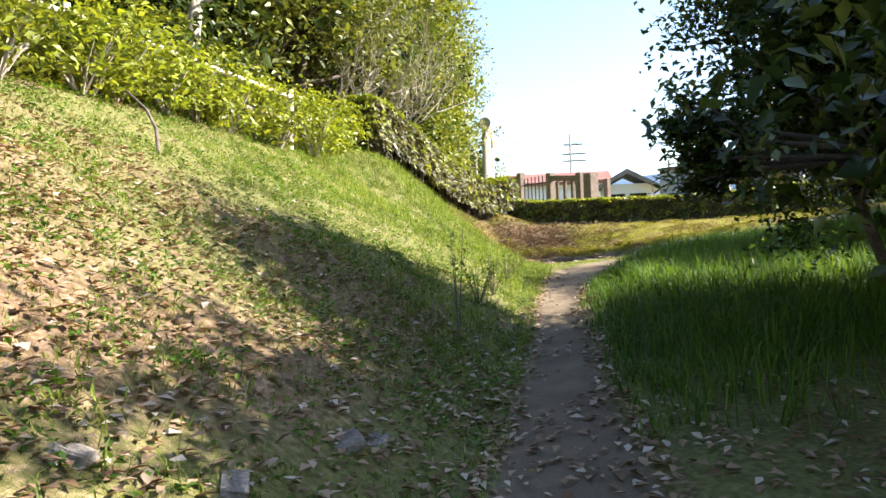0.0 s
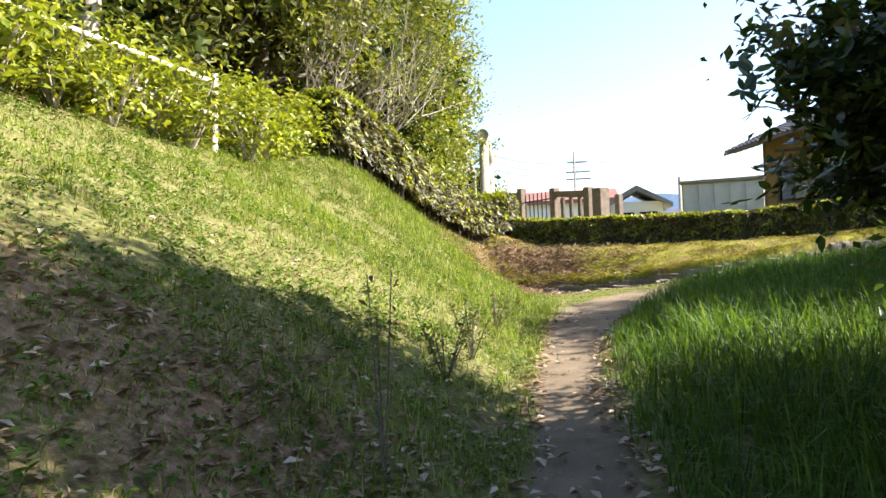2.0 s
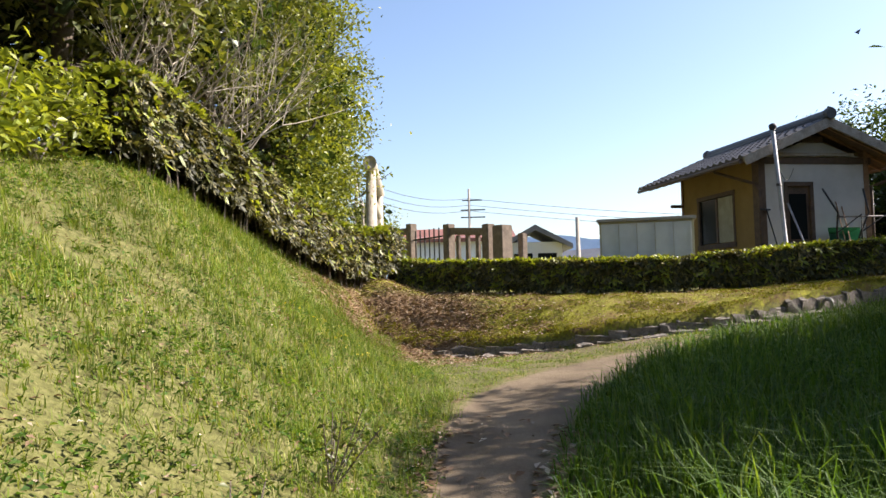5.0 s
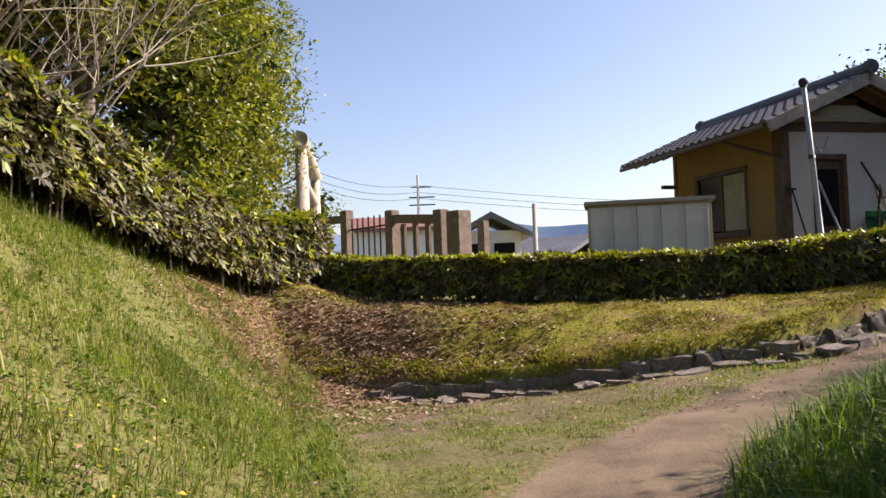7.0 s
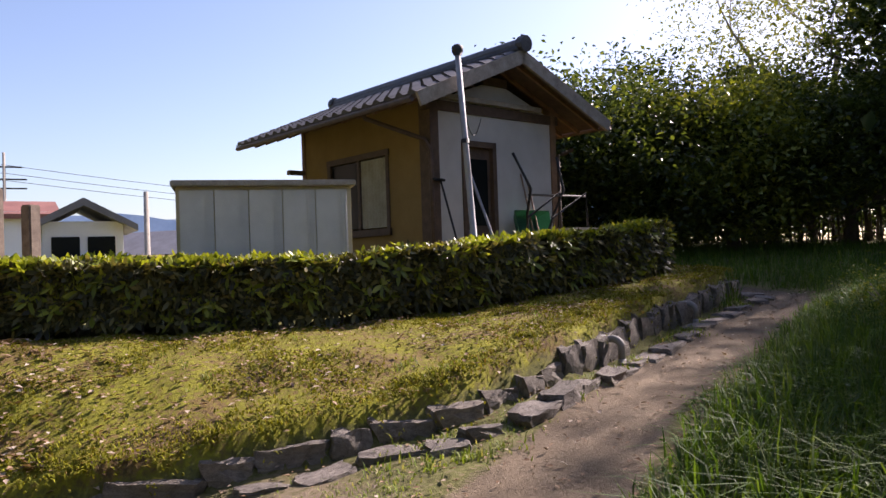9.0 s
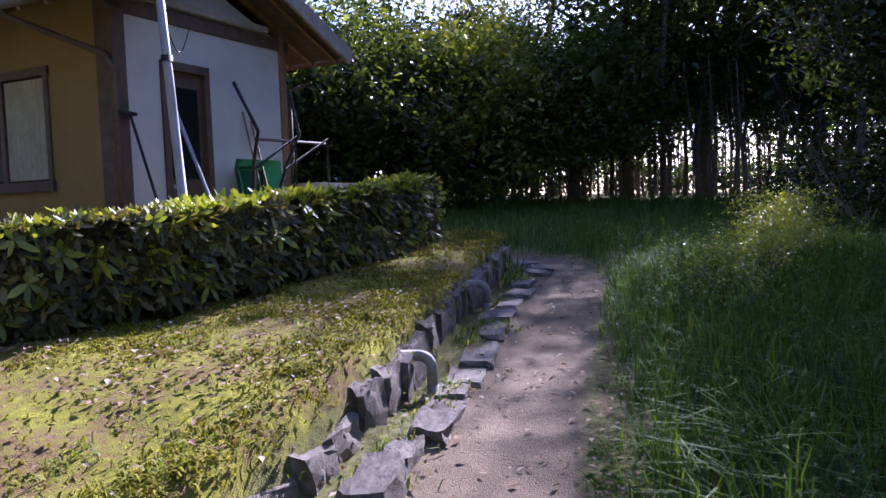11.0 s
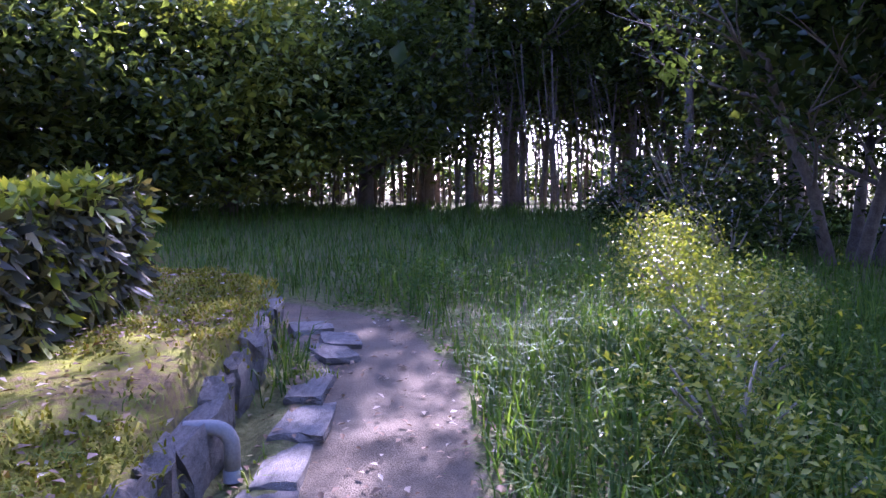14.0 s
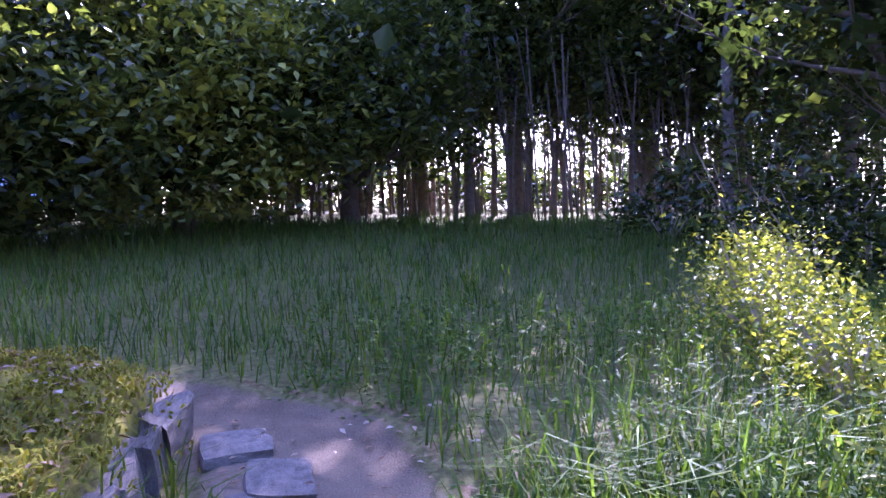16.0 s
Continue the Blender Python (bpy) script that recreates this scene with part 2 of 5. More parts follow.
def blades(name, xy, z, height, width, material, lean=0.45, parent=None):
    """Blades of grass: each bends once and ends in a point."""
    n = len(xy)
    ang, tilt = rng.uniform(0, math.tau, n), rng.uniform(0.05, 1.0, n) ** 0.8 * lean * 1.25
    h = height * rng.uniform(0.4, 1.35, n)
    w = width * rng.uniform(0.7, 1.3, n)
    base = np.column_stack([xy, z - 0.01])
    side = np.column_stack([np.cos(ang), np.sin(ang), np.zeros(n)]) * w[:, None] * 0.5
    lead = np.column_stack([-np.sin(ang), np.cos(ang), np.zeros(n)])
    mid = base + lead * (h * tilt * 0.35)[:, None] + np.array([0, 0, 1]) * (h * 0.6)[:, None]
    tip = base + lead * (h * tilt * 1.1)[:, None] + np.array([0, 0, 1]) * (h * (1 - 0.35 * tilt))[:, None]
    v = np.stack([base - side, base + side, mid + side * 0.8, mid - side * 0.8, tip], 1).reshape(-1, 3)
    k = np.arange(n)[:, None] * 5
    return raw_mesh(name, v, k + np.array([[0, 1, 2, 3]]), k + np.array([[3, 2, 4]]), material, parent)


def tufts(xy, k=8, radius=0.035):
    """Gathers places into tufts of about k."""
    c = xy[::k]
    p = np.repeat(c, k, 0)
    return p + rng.normal(size=p.shape) * radius * np.repeat(rng.uniform(0.5, 1.6, len(c)), k)[:, None]


def leaf_cloud(name, centres, size, material, parent=None, up=0.3, slim=0.45, spread=None):
    """Folded pointed leaves at the given places. up: how far they face the sky."""
    n = len(centres)
    nrm = rng.normal(size=(n, 3))
    nrm[:, 2] = np.abs(nrm[:, 2]) + up * 2
    nrm /= np.linalg.norm(nrm, axis=1)[:, None]
    t = rng.normal(size=(n, 3))
    t -= nrm * (t * nrm).sum(1)[:, None]
    t /= np.linalg.norm(t, axis=1)[:, None]
    b = np.cross(nrm, t)
    s = (size * rng.uniform(0.6, 1.35, n))[:, None]
    a = centres - t * s * 0.5
    e = centres + t * s * 0.5 - nrm * s * 0.12
    l = centres + b * s * slim * 0.5 + nrm * s * 0.08 - t * s * 0.05
    r = centres - b * s * slim * 0.5 + nrm * s * 0.08 - t * s * 0.05
    v = np.stack([a, l, e, r], 1).reshape(-1, 3)
    k = np.arange(n)[:, None] * 4
    return raw_mesh(name, v, NOQ, np.concatenate([k + np.array([[0, 1, 2]]), k + np.array([[0, 2, 3]])]), material, parent)


def field(x, y, size, seed=0):
    """Smooth random patches between 0 and 1, about size metres across, in two octaves."""
    out = np.zeros(np.shape(x))
    for octave, weight in ((1, 0.65), (2.3, 0.35)):
        u, v = np.asarray(x) * octave / size + 37.1 * seed, np.asarray(y) * octave / size + 11.7 * seed
        iu, iv = np.floor(u), np.floor(v)
        fu, fv = u - iu, v - iv
        fu, fv = fu * fu * (3 - 2 * fu), fv * fv * (3 - 2 * fv)
        def cell(a, b):
            q = np.sin(a * 127.1 + b * 311.7 + seed * 17.3) * 43758.5453
            return q - np.floor(q)
        low = cell(iu, iv) * (1 - fu) + cell(iu + 1, iv) * fu
        high = cell(iu, iv + 1) * (1 - fu) + cell(iu + 1, iv + 1) * fu
        out = out + weight * (low * (1 - fv) + high * fv)
    return out


def whorls(name, centres, axes, size, k, material, parent=None, rise=0.35, slim=0.36):
    """Shoots: k pointed leaves spread round each axis, folded along the rib and drooping at the tip."""
    n = len(centres)
    ax = axes / np.linalg.norm(axes, axis=1)[:, None]
    u = np.cross(ax, rng.normal(size=(n, 3)))
    u /= np.linalg.norm(u, axis=1)[:, None]
    w = np.cross(ax, u)
    c, ax, u, w = [np.repeat(q, k, 0) for q in (centres, ax, u, w)]
    a = np.tile(np.arange(k) * math.tau / k, n) + rng.normal(0, 0.35, n * k)
    lift = (rise + rng.normal(0, 0.25, n * k))[:, None]
    out = u * np.cos(a)[:, None] + w * np.sin(a)[:, None]
    d = out + ax * lift
    d /= np.linalg.norm(d, axis=1)[:, None]
    side = np.cross(ax, out)
    s = (size * rng.uniform(0.6, 1.25, n * k))[:, None]
    nrm = np.cross(d, side)
    tip = c + d * s - np.array([0, 0, 1]) * s * rng.uniform(0.05, 0.4, n * k)[:, None]
    rows = [c]
    for f, q in ((0.3, 0.42), (0.68, 0.4)):
        m = c + (tip - c) * f + nrm * s * 0.05
        rows += [m + side * s * slim * q - nrm * s * 0.07, m - side * s * slim * q - nrm * s * 0.07]
    v = np.stack(rows + [tip], 1).reshape(-1, 3)
    i = np.arange(n * k)[:, None] * 6
    return raw_mesh(name, v, i + np.array([[1, 2, 4, 3]]), np.concatenate([i + np.array([[0, 2, 1]]), i + np.array([[3, 4, 5]])]), material, parent)


def clump_points(centre, radii, clumps, per, rad=0.35, hollow=0.55, floor=-0.6, seed=0):
    """Leaf places in clumps near the shell of an uneven crown, with gaps between the clumps."""
    r = np.random.default_rng(seed)
    d = r.normal(size=(clumps * 2, 3))
    d /= np.linalg.norm(d, axis=1)[:, None]
    d = d[d[:, 2] > floor][:clumps]
    k = r.uniform(hollow, 1.0, len(d)) ** 0.6
    wob = 1 + 0.22 * np.sin(d[:, 0] * 5 + seed) * np.cos(d[:, 2] * 4 + seed * 1.7) + r.normal(0, 0.07, len(d))
    c = np.array(centre) + d * (k * wob)[:, None] * np.array(radii)
    p = np.repeat(c, per, 0)
    q = r.normal(size=p.shape) * rad * np.array([1, 1, 0.6]) * np.repeat(r.uniform(0.5, 1.3, len(c)), per)[:, None]
    return p + q


# ---- lie of the land ----
TOE = [(-6, -11), (-2.6, -5), (-0.1, 0.4), (1.35, 3.3), (2.2, 4.95), (3.3, 6.8), (4.35, 8.8), (5.35, 10.5), (6.75, 13.0), (7.8, 15.9), (8.7, 18.5), (9.5, 20.6), (10.6, 22.6), (13, 27), (15, 36), (18, 60)]
KERB = [(6, 40), (7.6, 25), (8.7, 21.2), (9.4, 19.2), (10.2, 17.8), (10.8, 16.95), (11.4, 16.2), (12.2, 15.55), (13.0, 15.05), (14.4, 14.76), (15.5, 14.71), (17, 14.67), (19, 14.5), (20.1, 14.5), (20.7, 15.3), (21.0, 17), (22.5, 20), (30, 40)]
PATH = [(-3, -6.5, 0.5), (-0.6, -1.5, 0.5), (0.9, 1.6, 0.42), (1.75, 3.1, 0.4), (2.55, 4.7, 0.33), (3.6, 6.55, 0.28), (4.5, 8.35, 0.27), (5.4, 9.85, 0.32), (6.5, 11.4, 0.5), (7.7, 12.6, 0.6), (9.3, 13.55, 0.6), (11.2, 13.95, 0.5), (13.7, 14.1, 0.4), (15.2, 14.0, 0.38), (17.0, 13.85, 0.38), (19.0, 13.7, 0.42), (20.2, 13.95, 0.45), (20.75, 14.7, 0.42), (21.1, 15.6, 0.4), (22, 17.5, 0.4)]


def line_dist(x, y, line):
    """Distance to a line of points, positive on its left-hand side."""
    best = np.full(np.shape(x), 1e9)
    sign = np.ones(np.shape(x))
    for (x0, y0), (x1, y1) in zip(line, line[1:]):
        dx, dy = x1 - x0, y1 - y0
        t = np.clip(((x - x0) * dx + (y - y0) * dy) / (dx * dx + dy * dy), 0, 1)
        d = np.hypot(x - x0 - t * dx, y - y0 - t * dy)
        s = np.where(dx * (y - y0) - dy * (x - x0) >= 0, 1.0, -1.0)
        near = d < best
        best, sign = np.where(near, d, best), np.where(near, s, sign)
    return best * sign


def path_cover(x, y):
    """1 on the trodden path, 0 off it."""
    out = np.zeros(np.shape(x))
    for (x0, y0, w0), (x1, y1, w1) in zip(PATH, PATH[1:]):
        dx, dy = x1 - x0, y1 - y0
        t = np.clip(((x - x0) * dx + (y - y0) * dy) / (dx * dx + dy * dy), 0, 1)
        d = np.hypot(x - x0 - t * dx, y - y0 - t * dy)
        out = np.maximum(out, np.clip((w0 + t * (w1 - w0) + 0.12 - d) / 0.24, 0, 1))
    return out


def smooth(a, b, v):
    t = np.clip((v - a) / (b - a), 0, 1)
    return t * t * (3 - 2 * t)


def base_z(x, y):
    xc, yc = np.clip(x, -10, 34), np.clip(y, -12, 30)
    return 0.43 + 0.064 * xc + 0.021 * yc - 0.42 * np.exp(-((x - 9.8) ** 2 + (y - 18.2) ** 2) / 11.5)


def bank_z(x, y, k):
    b = base_z(x, y)
    low = b + (0.24 * smooth(8.8, 10.8, x) + 0.13 * smooth(12.5, 14.5, x)) * smooth(-0.03, 0.08, k)
    top = 2.02 + 0.08 * smooth(14.0, 16.0, x) + 0.035 * np.clip(x - 14, 0, 7) + 0.03 * np.clip(y - 18, 0, 5)
    fall = smooth(20.2, 21.6, x) * smooth(24, 18, y)
    rise = smooth(-0.1, 2.2, k) * (1 - fall)
    return low + np.maximum(top - low, 0) * rise


def rough(x, y):
    return 0.02 * np.sin(x * 2.1 + 1.3 * np.sin(y * 1.7)) * np.cos(y * 2.7 + x * 0.6) + 0.012 * np.sin(x * 6.1 + y * 4.3) * np.sin(y * 7.3 - x * 2.2)


def mound_z(x, y):
    d = np.maximum(line_dist(x, y, TOE), 0)
    return base_z(x, y) + np.where(d < 4.5, 0.655 * np.maximum(d - 0.12, 0), 2.87 + 0.75 * (1 - np.exp(-(d - 4.5) / 1.5)))


CLIMB = [(12.2, 24.4), (10.7, 22.6), (9.4, 21.9), (8.2, 20.9), (7.0, 19.6), (6.0, 18.4), (5.1, 17.2), (4.5, 16.5), (3.8, 15.6)]


def land(x, y):
    x, y = np.asarray(x, float), np.asarray(y, float)
    k = line_dist(x, y, KERB)
    z = np.where(k > -0.05, bank_z(x, y, k), base_z(x, y))
    z = np.maximum(z, mound_z(x, y))
    z = z + 0.62 * np.exp(-(line_dist(x, y, CLIMB) / 1.5) ** 2) * smooth(11.2, 9.6, x) * smooth(2.5, 4.6, x)
    far = smooth(45, 120, np.hypot(x - 10, y - 10))
    z = z * (1 - far) + 2.4 * far
    p = path_cover(x, y)
    z = z + smooth(0.0, 0.2, k) * smooth(3.0, 2.0, k) * (0.07 * field(x, y, 0.45, 16) - 0.03)
    return z + rough(x, y) * (1 - 0.6 * p) - 0.03 * p - 0.06 * smooth(14.2, 15.2, x) * smooth(20.3, 19.6, x) * smooth(-0.26, -0.16, k) * smooth(0.0, -0.06, k)


def lz(x, y):
    return float(land(np.array([x]), np.array([y]))[0])


# ---- ground ----
def axis(a, b, step, outs):
    mid = np.arange(a, b + 1e-6, step)
    return np.concatenate([[a - o for o in reversed(outs)], mid, [b + o for o in outs]])


def build_ground():
    outs = [0.5, 1.2, 2.2, 4, 7, 12, 20, 35, 60, 100, 180, 400, 900, 2000, 4000]
    xs, ys = axis(-7, 25, 0.09, outs), axis(-6, 27, 0.09, outs)
    X, Y = np.meshgrid(xs, ys)
    Z = land(X, Y)
    v = np.column_stack([X.ravel(), Y.ravel(), Z.ravel()])
    nx, ny = len(xs), len(ys)
    i = (np.arange(ny - 1)[:, None] * nx + np.arange(nx - 1)[None, :]).ravel()
    ob = raw_mesh("ground", v, np.column_stack([i, i + 1, i + nx + 1, i + nx]), NOT, GROUND)
    k, d, p = line_dist(X, Y, KERB), line_dist(X, Y, TOE), path_cover(X, Y)
    n = np.sin(X * 1.3 + 2 * np.sin(Y * 0.9)) * np.cos(Y * 1.1)
    yard = smooth(3.4, 1.6, np.hypot(X - 10.0, Y - 16.2)) * (0.5 + 0.3 * n)
    dirt = np.maximum(p, yard * (k < 0) * (d < 0))
    moss = smooth(-0.02, 0.1, k) * smooth(3.0, 2.4, k) * (d < 0.6)
    # leaf litter on the lower mound, along the path's edges and where the hedge meets the slope
    lit = smooth(0.2, 0.9, d) * smooth(9.5, 6.0, Y) * (0.62 + 0.25 * n)
    lit = np.maximum(lit, smooth(4.2, 4.9, d) * 0.8)
    heap = np.clip(1.3 * np.exp(-((X - 9.3) ** 2 + (Y - 19.6) ** 2) / 3.4), 0, 1)
    lit = np.maximum(lit, heap)
    moss, dirt = moss * (1 - heap), dirt * (1 - heap)
    lit = np.maximum(lit, np.clip(0.6 - p, 0, 0.6) * (p > 0) * 1.2)
    z = np.column_stack([dirt.ravel(), moss.ravel(), np.clip(lit, 0, 1).ravel(), np.ones(X.size)])
    at = ob.data.color_attributes.new("zone", 'FLOAT_COLOR', 'POINT')
    at.data.foreach_set("color", z.astype(np.float32).ravel())
    ob.data.polygons.foreach_set("use_smooth", np.ones(len(ob.data.polygons), bool))
    return tagged(ob, "sloping ground of soil, moss, dirt path and fallen leaves", "ground", kind="structure")


ground = build_ground()


def scatter(n, x0, x1, y0, y1, keep):
    xy = np.column_stack([rng.uniform(x0, x1, n), rng.uniform(y0, y1, n)])
    return xy[rng.uniform(size=n) < keep(xy[:, 0], xy[:, 1])]


# ---- stone kerb ----
def stone_mesh(seed, l, w, h, jag=0.14):
    """A rough field stone: a box cut finer, rounded and knocked about."""
    bm = bmesh.new()
    bmesh.ops.create_cube(bm, size=1.0)
    bmesh.ops.subdivide_edges(bm, edges=bm.edges[:], cuts=3, use_grid_fill=True)
    for v in bm.verts:
        q = v.co.copy()
        big = noise.noise_vector(q * 1.6 + Vector((seed * 3.1, 0, 0)))
        fine = noise.noise_vector(q * 4.5 + Vector((0, seed * 2.3, 0)))
        round_ = 1.0 - 0.3 * max(0.0, q.length - 0.58)
        q = q * round_ + big * jag + fine * jag * 0.35
        v.co = Vector((q.x * l, q.y * w, q.z * h))
    me = bpy.data.meshes.new("stone")
    bm.to_mesh(me)
    bm.free()
    me.materials.append(STONE)
    return me


def along(line, s):
    for (x0, y0), (x1, y1) in zip(line, line[1:]):
        l = math.hypot(x1 - x0, y1 - y0)
        if s <= l:
            t = s / l
            return x0 + t * (x1 - x0), y0 + t * (y1 - y0), math.atan2(y1 - y0, x1 - x0)
        s -= l
    return x1, y1, math.atan2(y1 - y0, x1 - x0)


def build_kerb():
    wall = empty("stone_kerb", pose(0, 0, 0), "low retaining kerb of rough grey field stones under moss", "kerb", kind="structure")
    shapes = [stone_mesh(i, 1, 1, 1, 0.2) for i in range(9)]
    flats = [stone_mesh(i + 30, 1, 1, 1, 0.1) for i in range(7)]
    run = KERB[3:14]
    total = sum(math.dist(a, b) for a, b in zip(run, run[1:]))
    r = random.Random(5)
    s = 1.0
    while s < total:
        l = r.choice((0.22, 0.3, 0.4, 0.52)) * r.uniform(0.85, 1.15)
        x, y, a = along(run, s + l / 2)
        nx, ny = -math.sin(a), math.cos(a)
        ob = new("stone", r.choice(shapes))
        ob.parent = wall
        o = r.uniform(-0.01, 0.03)
        zb = lz(x - nx * 0.3, y - ny * 0.3)
        h = min(max(0.14, lz(x + nx * 0.25, y + ny * 0.25) - r.uniform(0.06, 0.12) - zb), 0.15 if x < 14.2 else 0.24) + 0.08
        ob.matrix_basis = pose(x + nx * o, y + ny * o, zb + h / 2 - 0.08, r.uniform(-7, 7), r.uniform(-5, 5), math.degrees(a) + r.uniform(-6, 6)) @ Matrix.Diagonal((l * 0.98, 0.15, h, 1))
        s += l
    # a second, broken row of foot stones and slabs set in the ground before the kerb
    s = 0.5
    while s < total - 0.3:
        l = r.uniform(0.42, 0.85) if along(run, s)[0] > 15.5 else r.uniform(0.18, 0.46)
        x, y, a = along(run, s + l / 2)
        nx, ny = -math.sin(a), math.cos(a)
        slab = x > 14.6
        if (slab and x < 19.1) or (not slab and r.random() < 0.8):
            ob = new("stone", r.choice(flats if slab else shapes))
            ob.parent = wall
            turn = math.degrees(a) + (r.uniform(-4, 4) if slab else r.uniform(-16, 16))
            if slab:
                o = -0.31 - 0.07 * min(1, (x - 14.6) / 3) + r.uniform(-0.02, 0.02)
                ob.matrix_basis = pose(x + nx * o, y + ny * o, lz(x + nx * o, y + ny * o) - 0.04, r.uniform(-1, 1), 0, turn) @ Matrix.Diagonal((l * 1.14, r.uniform(0.2, 0.28), 0.11, 1))
            else:
                o = r.uniform(-0.38, -0.2)
                ob.matrix_basis = pose(x + nx * o, y + ny * o, lz(x + nx * o, y + ny * o) + r.uniform(-0.05, 0.0), r.uniform(-6, 6), r.uniform(-6, 6), turn) @ Matrix.Diagonal((l * 0.95, r.uniform(0.14, 0.27), r.uniform(0.12, 0.2), 1))
        s += l
    for x, y, l, w in ((19.75, 14.0, 0.4, 0.28), (20.15, 14.22, 0.36, 0.3), (19.4, 14.05, 0.42, 0.26)):
        ob = new("stone", r.choice(flats))
        ob.parent = wall
        ob.matrix_basis = pose(x, y, lz(x, y) - 0.03, 2, -2, r.uniform(-30, 30)) @ Matrix.Diagonal((l, w, 0.14, 1))


build_kerb()


# ---- drain pipes in the kerb ----
def drain_pipe(x, y, turn, label):
    th = empty("drain_pipe", pose(x, y, lz(x, y - 0.45) - 0.03, 0, 0, turn), label, "pipe", "drain pipes")
    pts = [(0.0, 0.14, 0.25)] + [(0, 0.03 - 0.08 * math.sin(a), 0.17 + 0.08 * math.cos(a)) for a in np.linspace(0, math.pi / 2, 7)] + [(0, -0.05, 0.04)]
    part("bend", tube(bmesh.new(), pts, 0.034, 14), GREY_PIPE, th, smooth=True)
    part("collar", tube(bmesh.new(), [(0, -0.05, 0.02), (0, -0.05, 0.07)], 0.039, 14), GREY_PIPE, th, smooth=True)


drain_pipe(15.1, 14.6, 0, "grey bent drain pipe coming out over the stone kerb")
drain_pipe(17.6, 14.5, 0, "grey bent drain pipe coming out over the stone kerb")

# ---- hedges ----
HEDGE = [(19.45, 15.45), (18.0, 15.75), (16.4, 16.25), (15.1, 16.95), (14.0, 17.9), (13.0, 19.1), (12.1, 20.4), (11.3, 21.8), (10.7, 22.6)]
HEDGE_UP = [(10.7, 22.6), (9.4, 21.9), (8.2, 20.9), (7.0, 19.6), (6.0, 18.4), (5.1, 17.2), (4.5, 16.5), (3.9, 15.8)]


def build_hedge(line, height, width, label, shoots, lit_fresh_top):
    th = empty("hedge", pose(0, 0, 0), label, "hedge")
    total = sum(math.dist(a, b) for a, b in zip(line, line[1:]))

    def place(s, side, up):
        base = np.array([along(line, q) for q in s])
        nx, ny = -np.sin(base[:, 2]), np.cos(base[:, 2])
        ends = smooth(-0.15, 0.3, s) * smooth(total + 0.15, total - 0.3, s)
        bulge = 0.84 + 0.32 * field(s, up * height, 0.45, 3)
        off = side * width / 2 * bulge * (0.55 + 0.45 * ends)
        x, y = base[:, 0] + nx * off, base[:, 1] + ny * off
        crest = 0.9 + 0.2 * field(s, side * width, 0.4, 8)
        z = land(base[:, 0], base[:, 1]) + 0.06 + up * (height - 0.06) * crest
        return np.column_stack([x, y, z]), np.column_stack([nx, ny, np.zeros(len(s))])

    # leafy shoots on the two faces, thinner towards the foot
    n = int(total * shoots)
    s, up, side = rng.uniform(0, total, n), rng.uniform(0.02, 0.97, n) ** 0.8, np.where(rng.uniform(size=n) < 0.5, -1.0, 1.0)
    p, nrm = place(s, side * rng.uniform(0.8, 1.04, n), up)
    ax = nrm * side[:, None] + rng.normal(size=(n, 3)) * 0.45 + [0, 0, 0.35]
    # yellow-green shoots here also stand for bright highlights on the faces
    fresh = rng.uniform(size=n) < 0.09
    whorls("foliage", p[~fresh], ax[~fresh], 0.115, 6, LEAF_HEDGE, th)
    whorls("fresh_growth", p[fresh] + nrm[fresh] * side[fresh][:, None] * 0.03, ax[fresh], 0.13, 6, LEAF_YOUNG, th)
    # the clipped top, with new growth standing out of it; its colour also carries sunlight
    n = int(total * shoots * 0.75)
    s, side = rng.uniform(0, total, n), rng.uniform(-1, 1, n)
    p, nrm = place(s, side, np.full(n, 1.0) - rng.uniform(0, 0.1, n))
    ax = rng.normal(size=(n, 3)) * 0.4 + [0, 0, 1.0]
    young = field(s, side * 0.4, 0.5, 5) + rng.normal(0, 0.18, n) < lit_fresh_top
    whorls("top_foliage", p[~young], ax[~young], 0.11, 6, LEAF_HEDGE, th, 0.5)
    whorls("sunlit_new_growth", p[young] + [0, 0, 0.035], ax[young], 0.115, 6, LEAF_YOUNG, th, 0.65)
    # inner leaves, with the shade inside the hedge put into their colour
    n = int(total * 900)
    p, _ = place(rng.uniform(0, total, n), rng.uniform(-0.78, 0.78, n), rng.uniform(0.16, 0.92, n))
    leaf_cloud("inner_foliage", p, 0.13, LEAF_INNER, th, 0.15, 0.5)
    bm = bmesh.new()
    r = random.Random(3)
    for i in range(int(total * 12)):
        bx, by, ba = along(line, r.uniform(0, total))
        ox = r.uniform(-0.42, 0.42) * width
        bx, by = bx - math.sin(ba) * ox, by + math.cos(ba) * ox
        bz = lz(bx, by)
        tx, ty = bx + r.uniform(-0.15, 0.15), by + r.uniform(-0.15, 0.15)
        tube(bm, [(bx, by, bz - 0.04), ((bx + tx) / 2 + r.uniform(-0.05, 0.05), (by + ty) / 2, bz + height * 0.45), (tx, ty, bz + height * 0.9)], [0.013, 0.01, 0.005], 4, False)
    tagged(part("stalk", bm, BARK, th), kind="stuff")
    return th


build_hedge(HEDGE, 0.66, 0.72, "clipped dark evergreen hedge with yellow-green new leaves on top", 560, 0.43)
# larger yellow-green share here puts the sunlit hedge top into leaf colour
build_hedge(HEDGE_UP, 1.05, 0.85, "clipped hedge climbing the grassy mound under the trees", 560, 0.68)


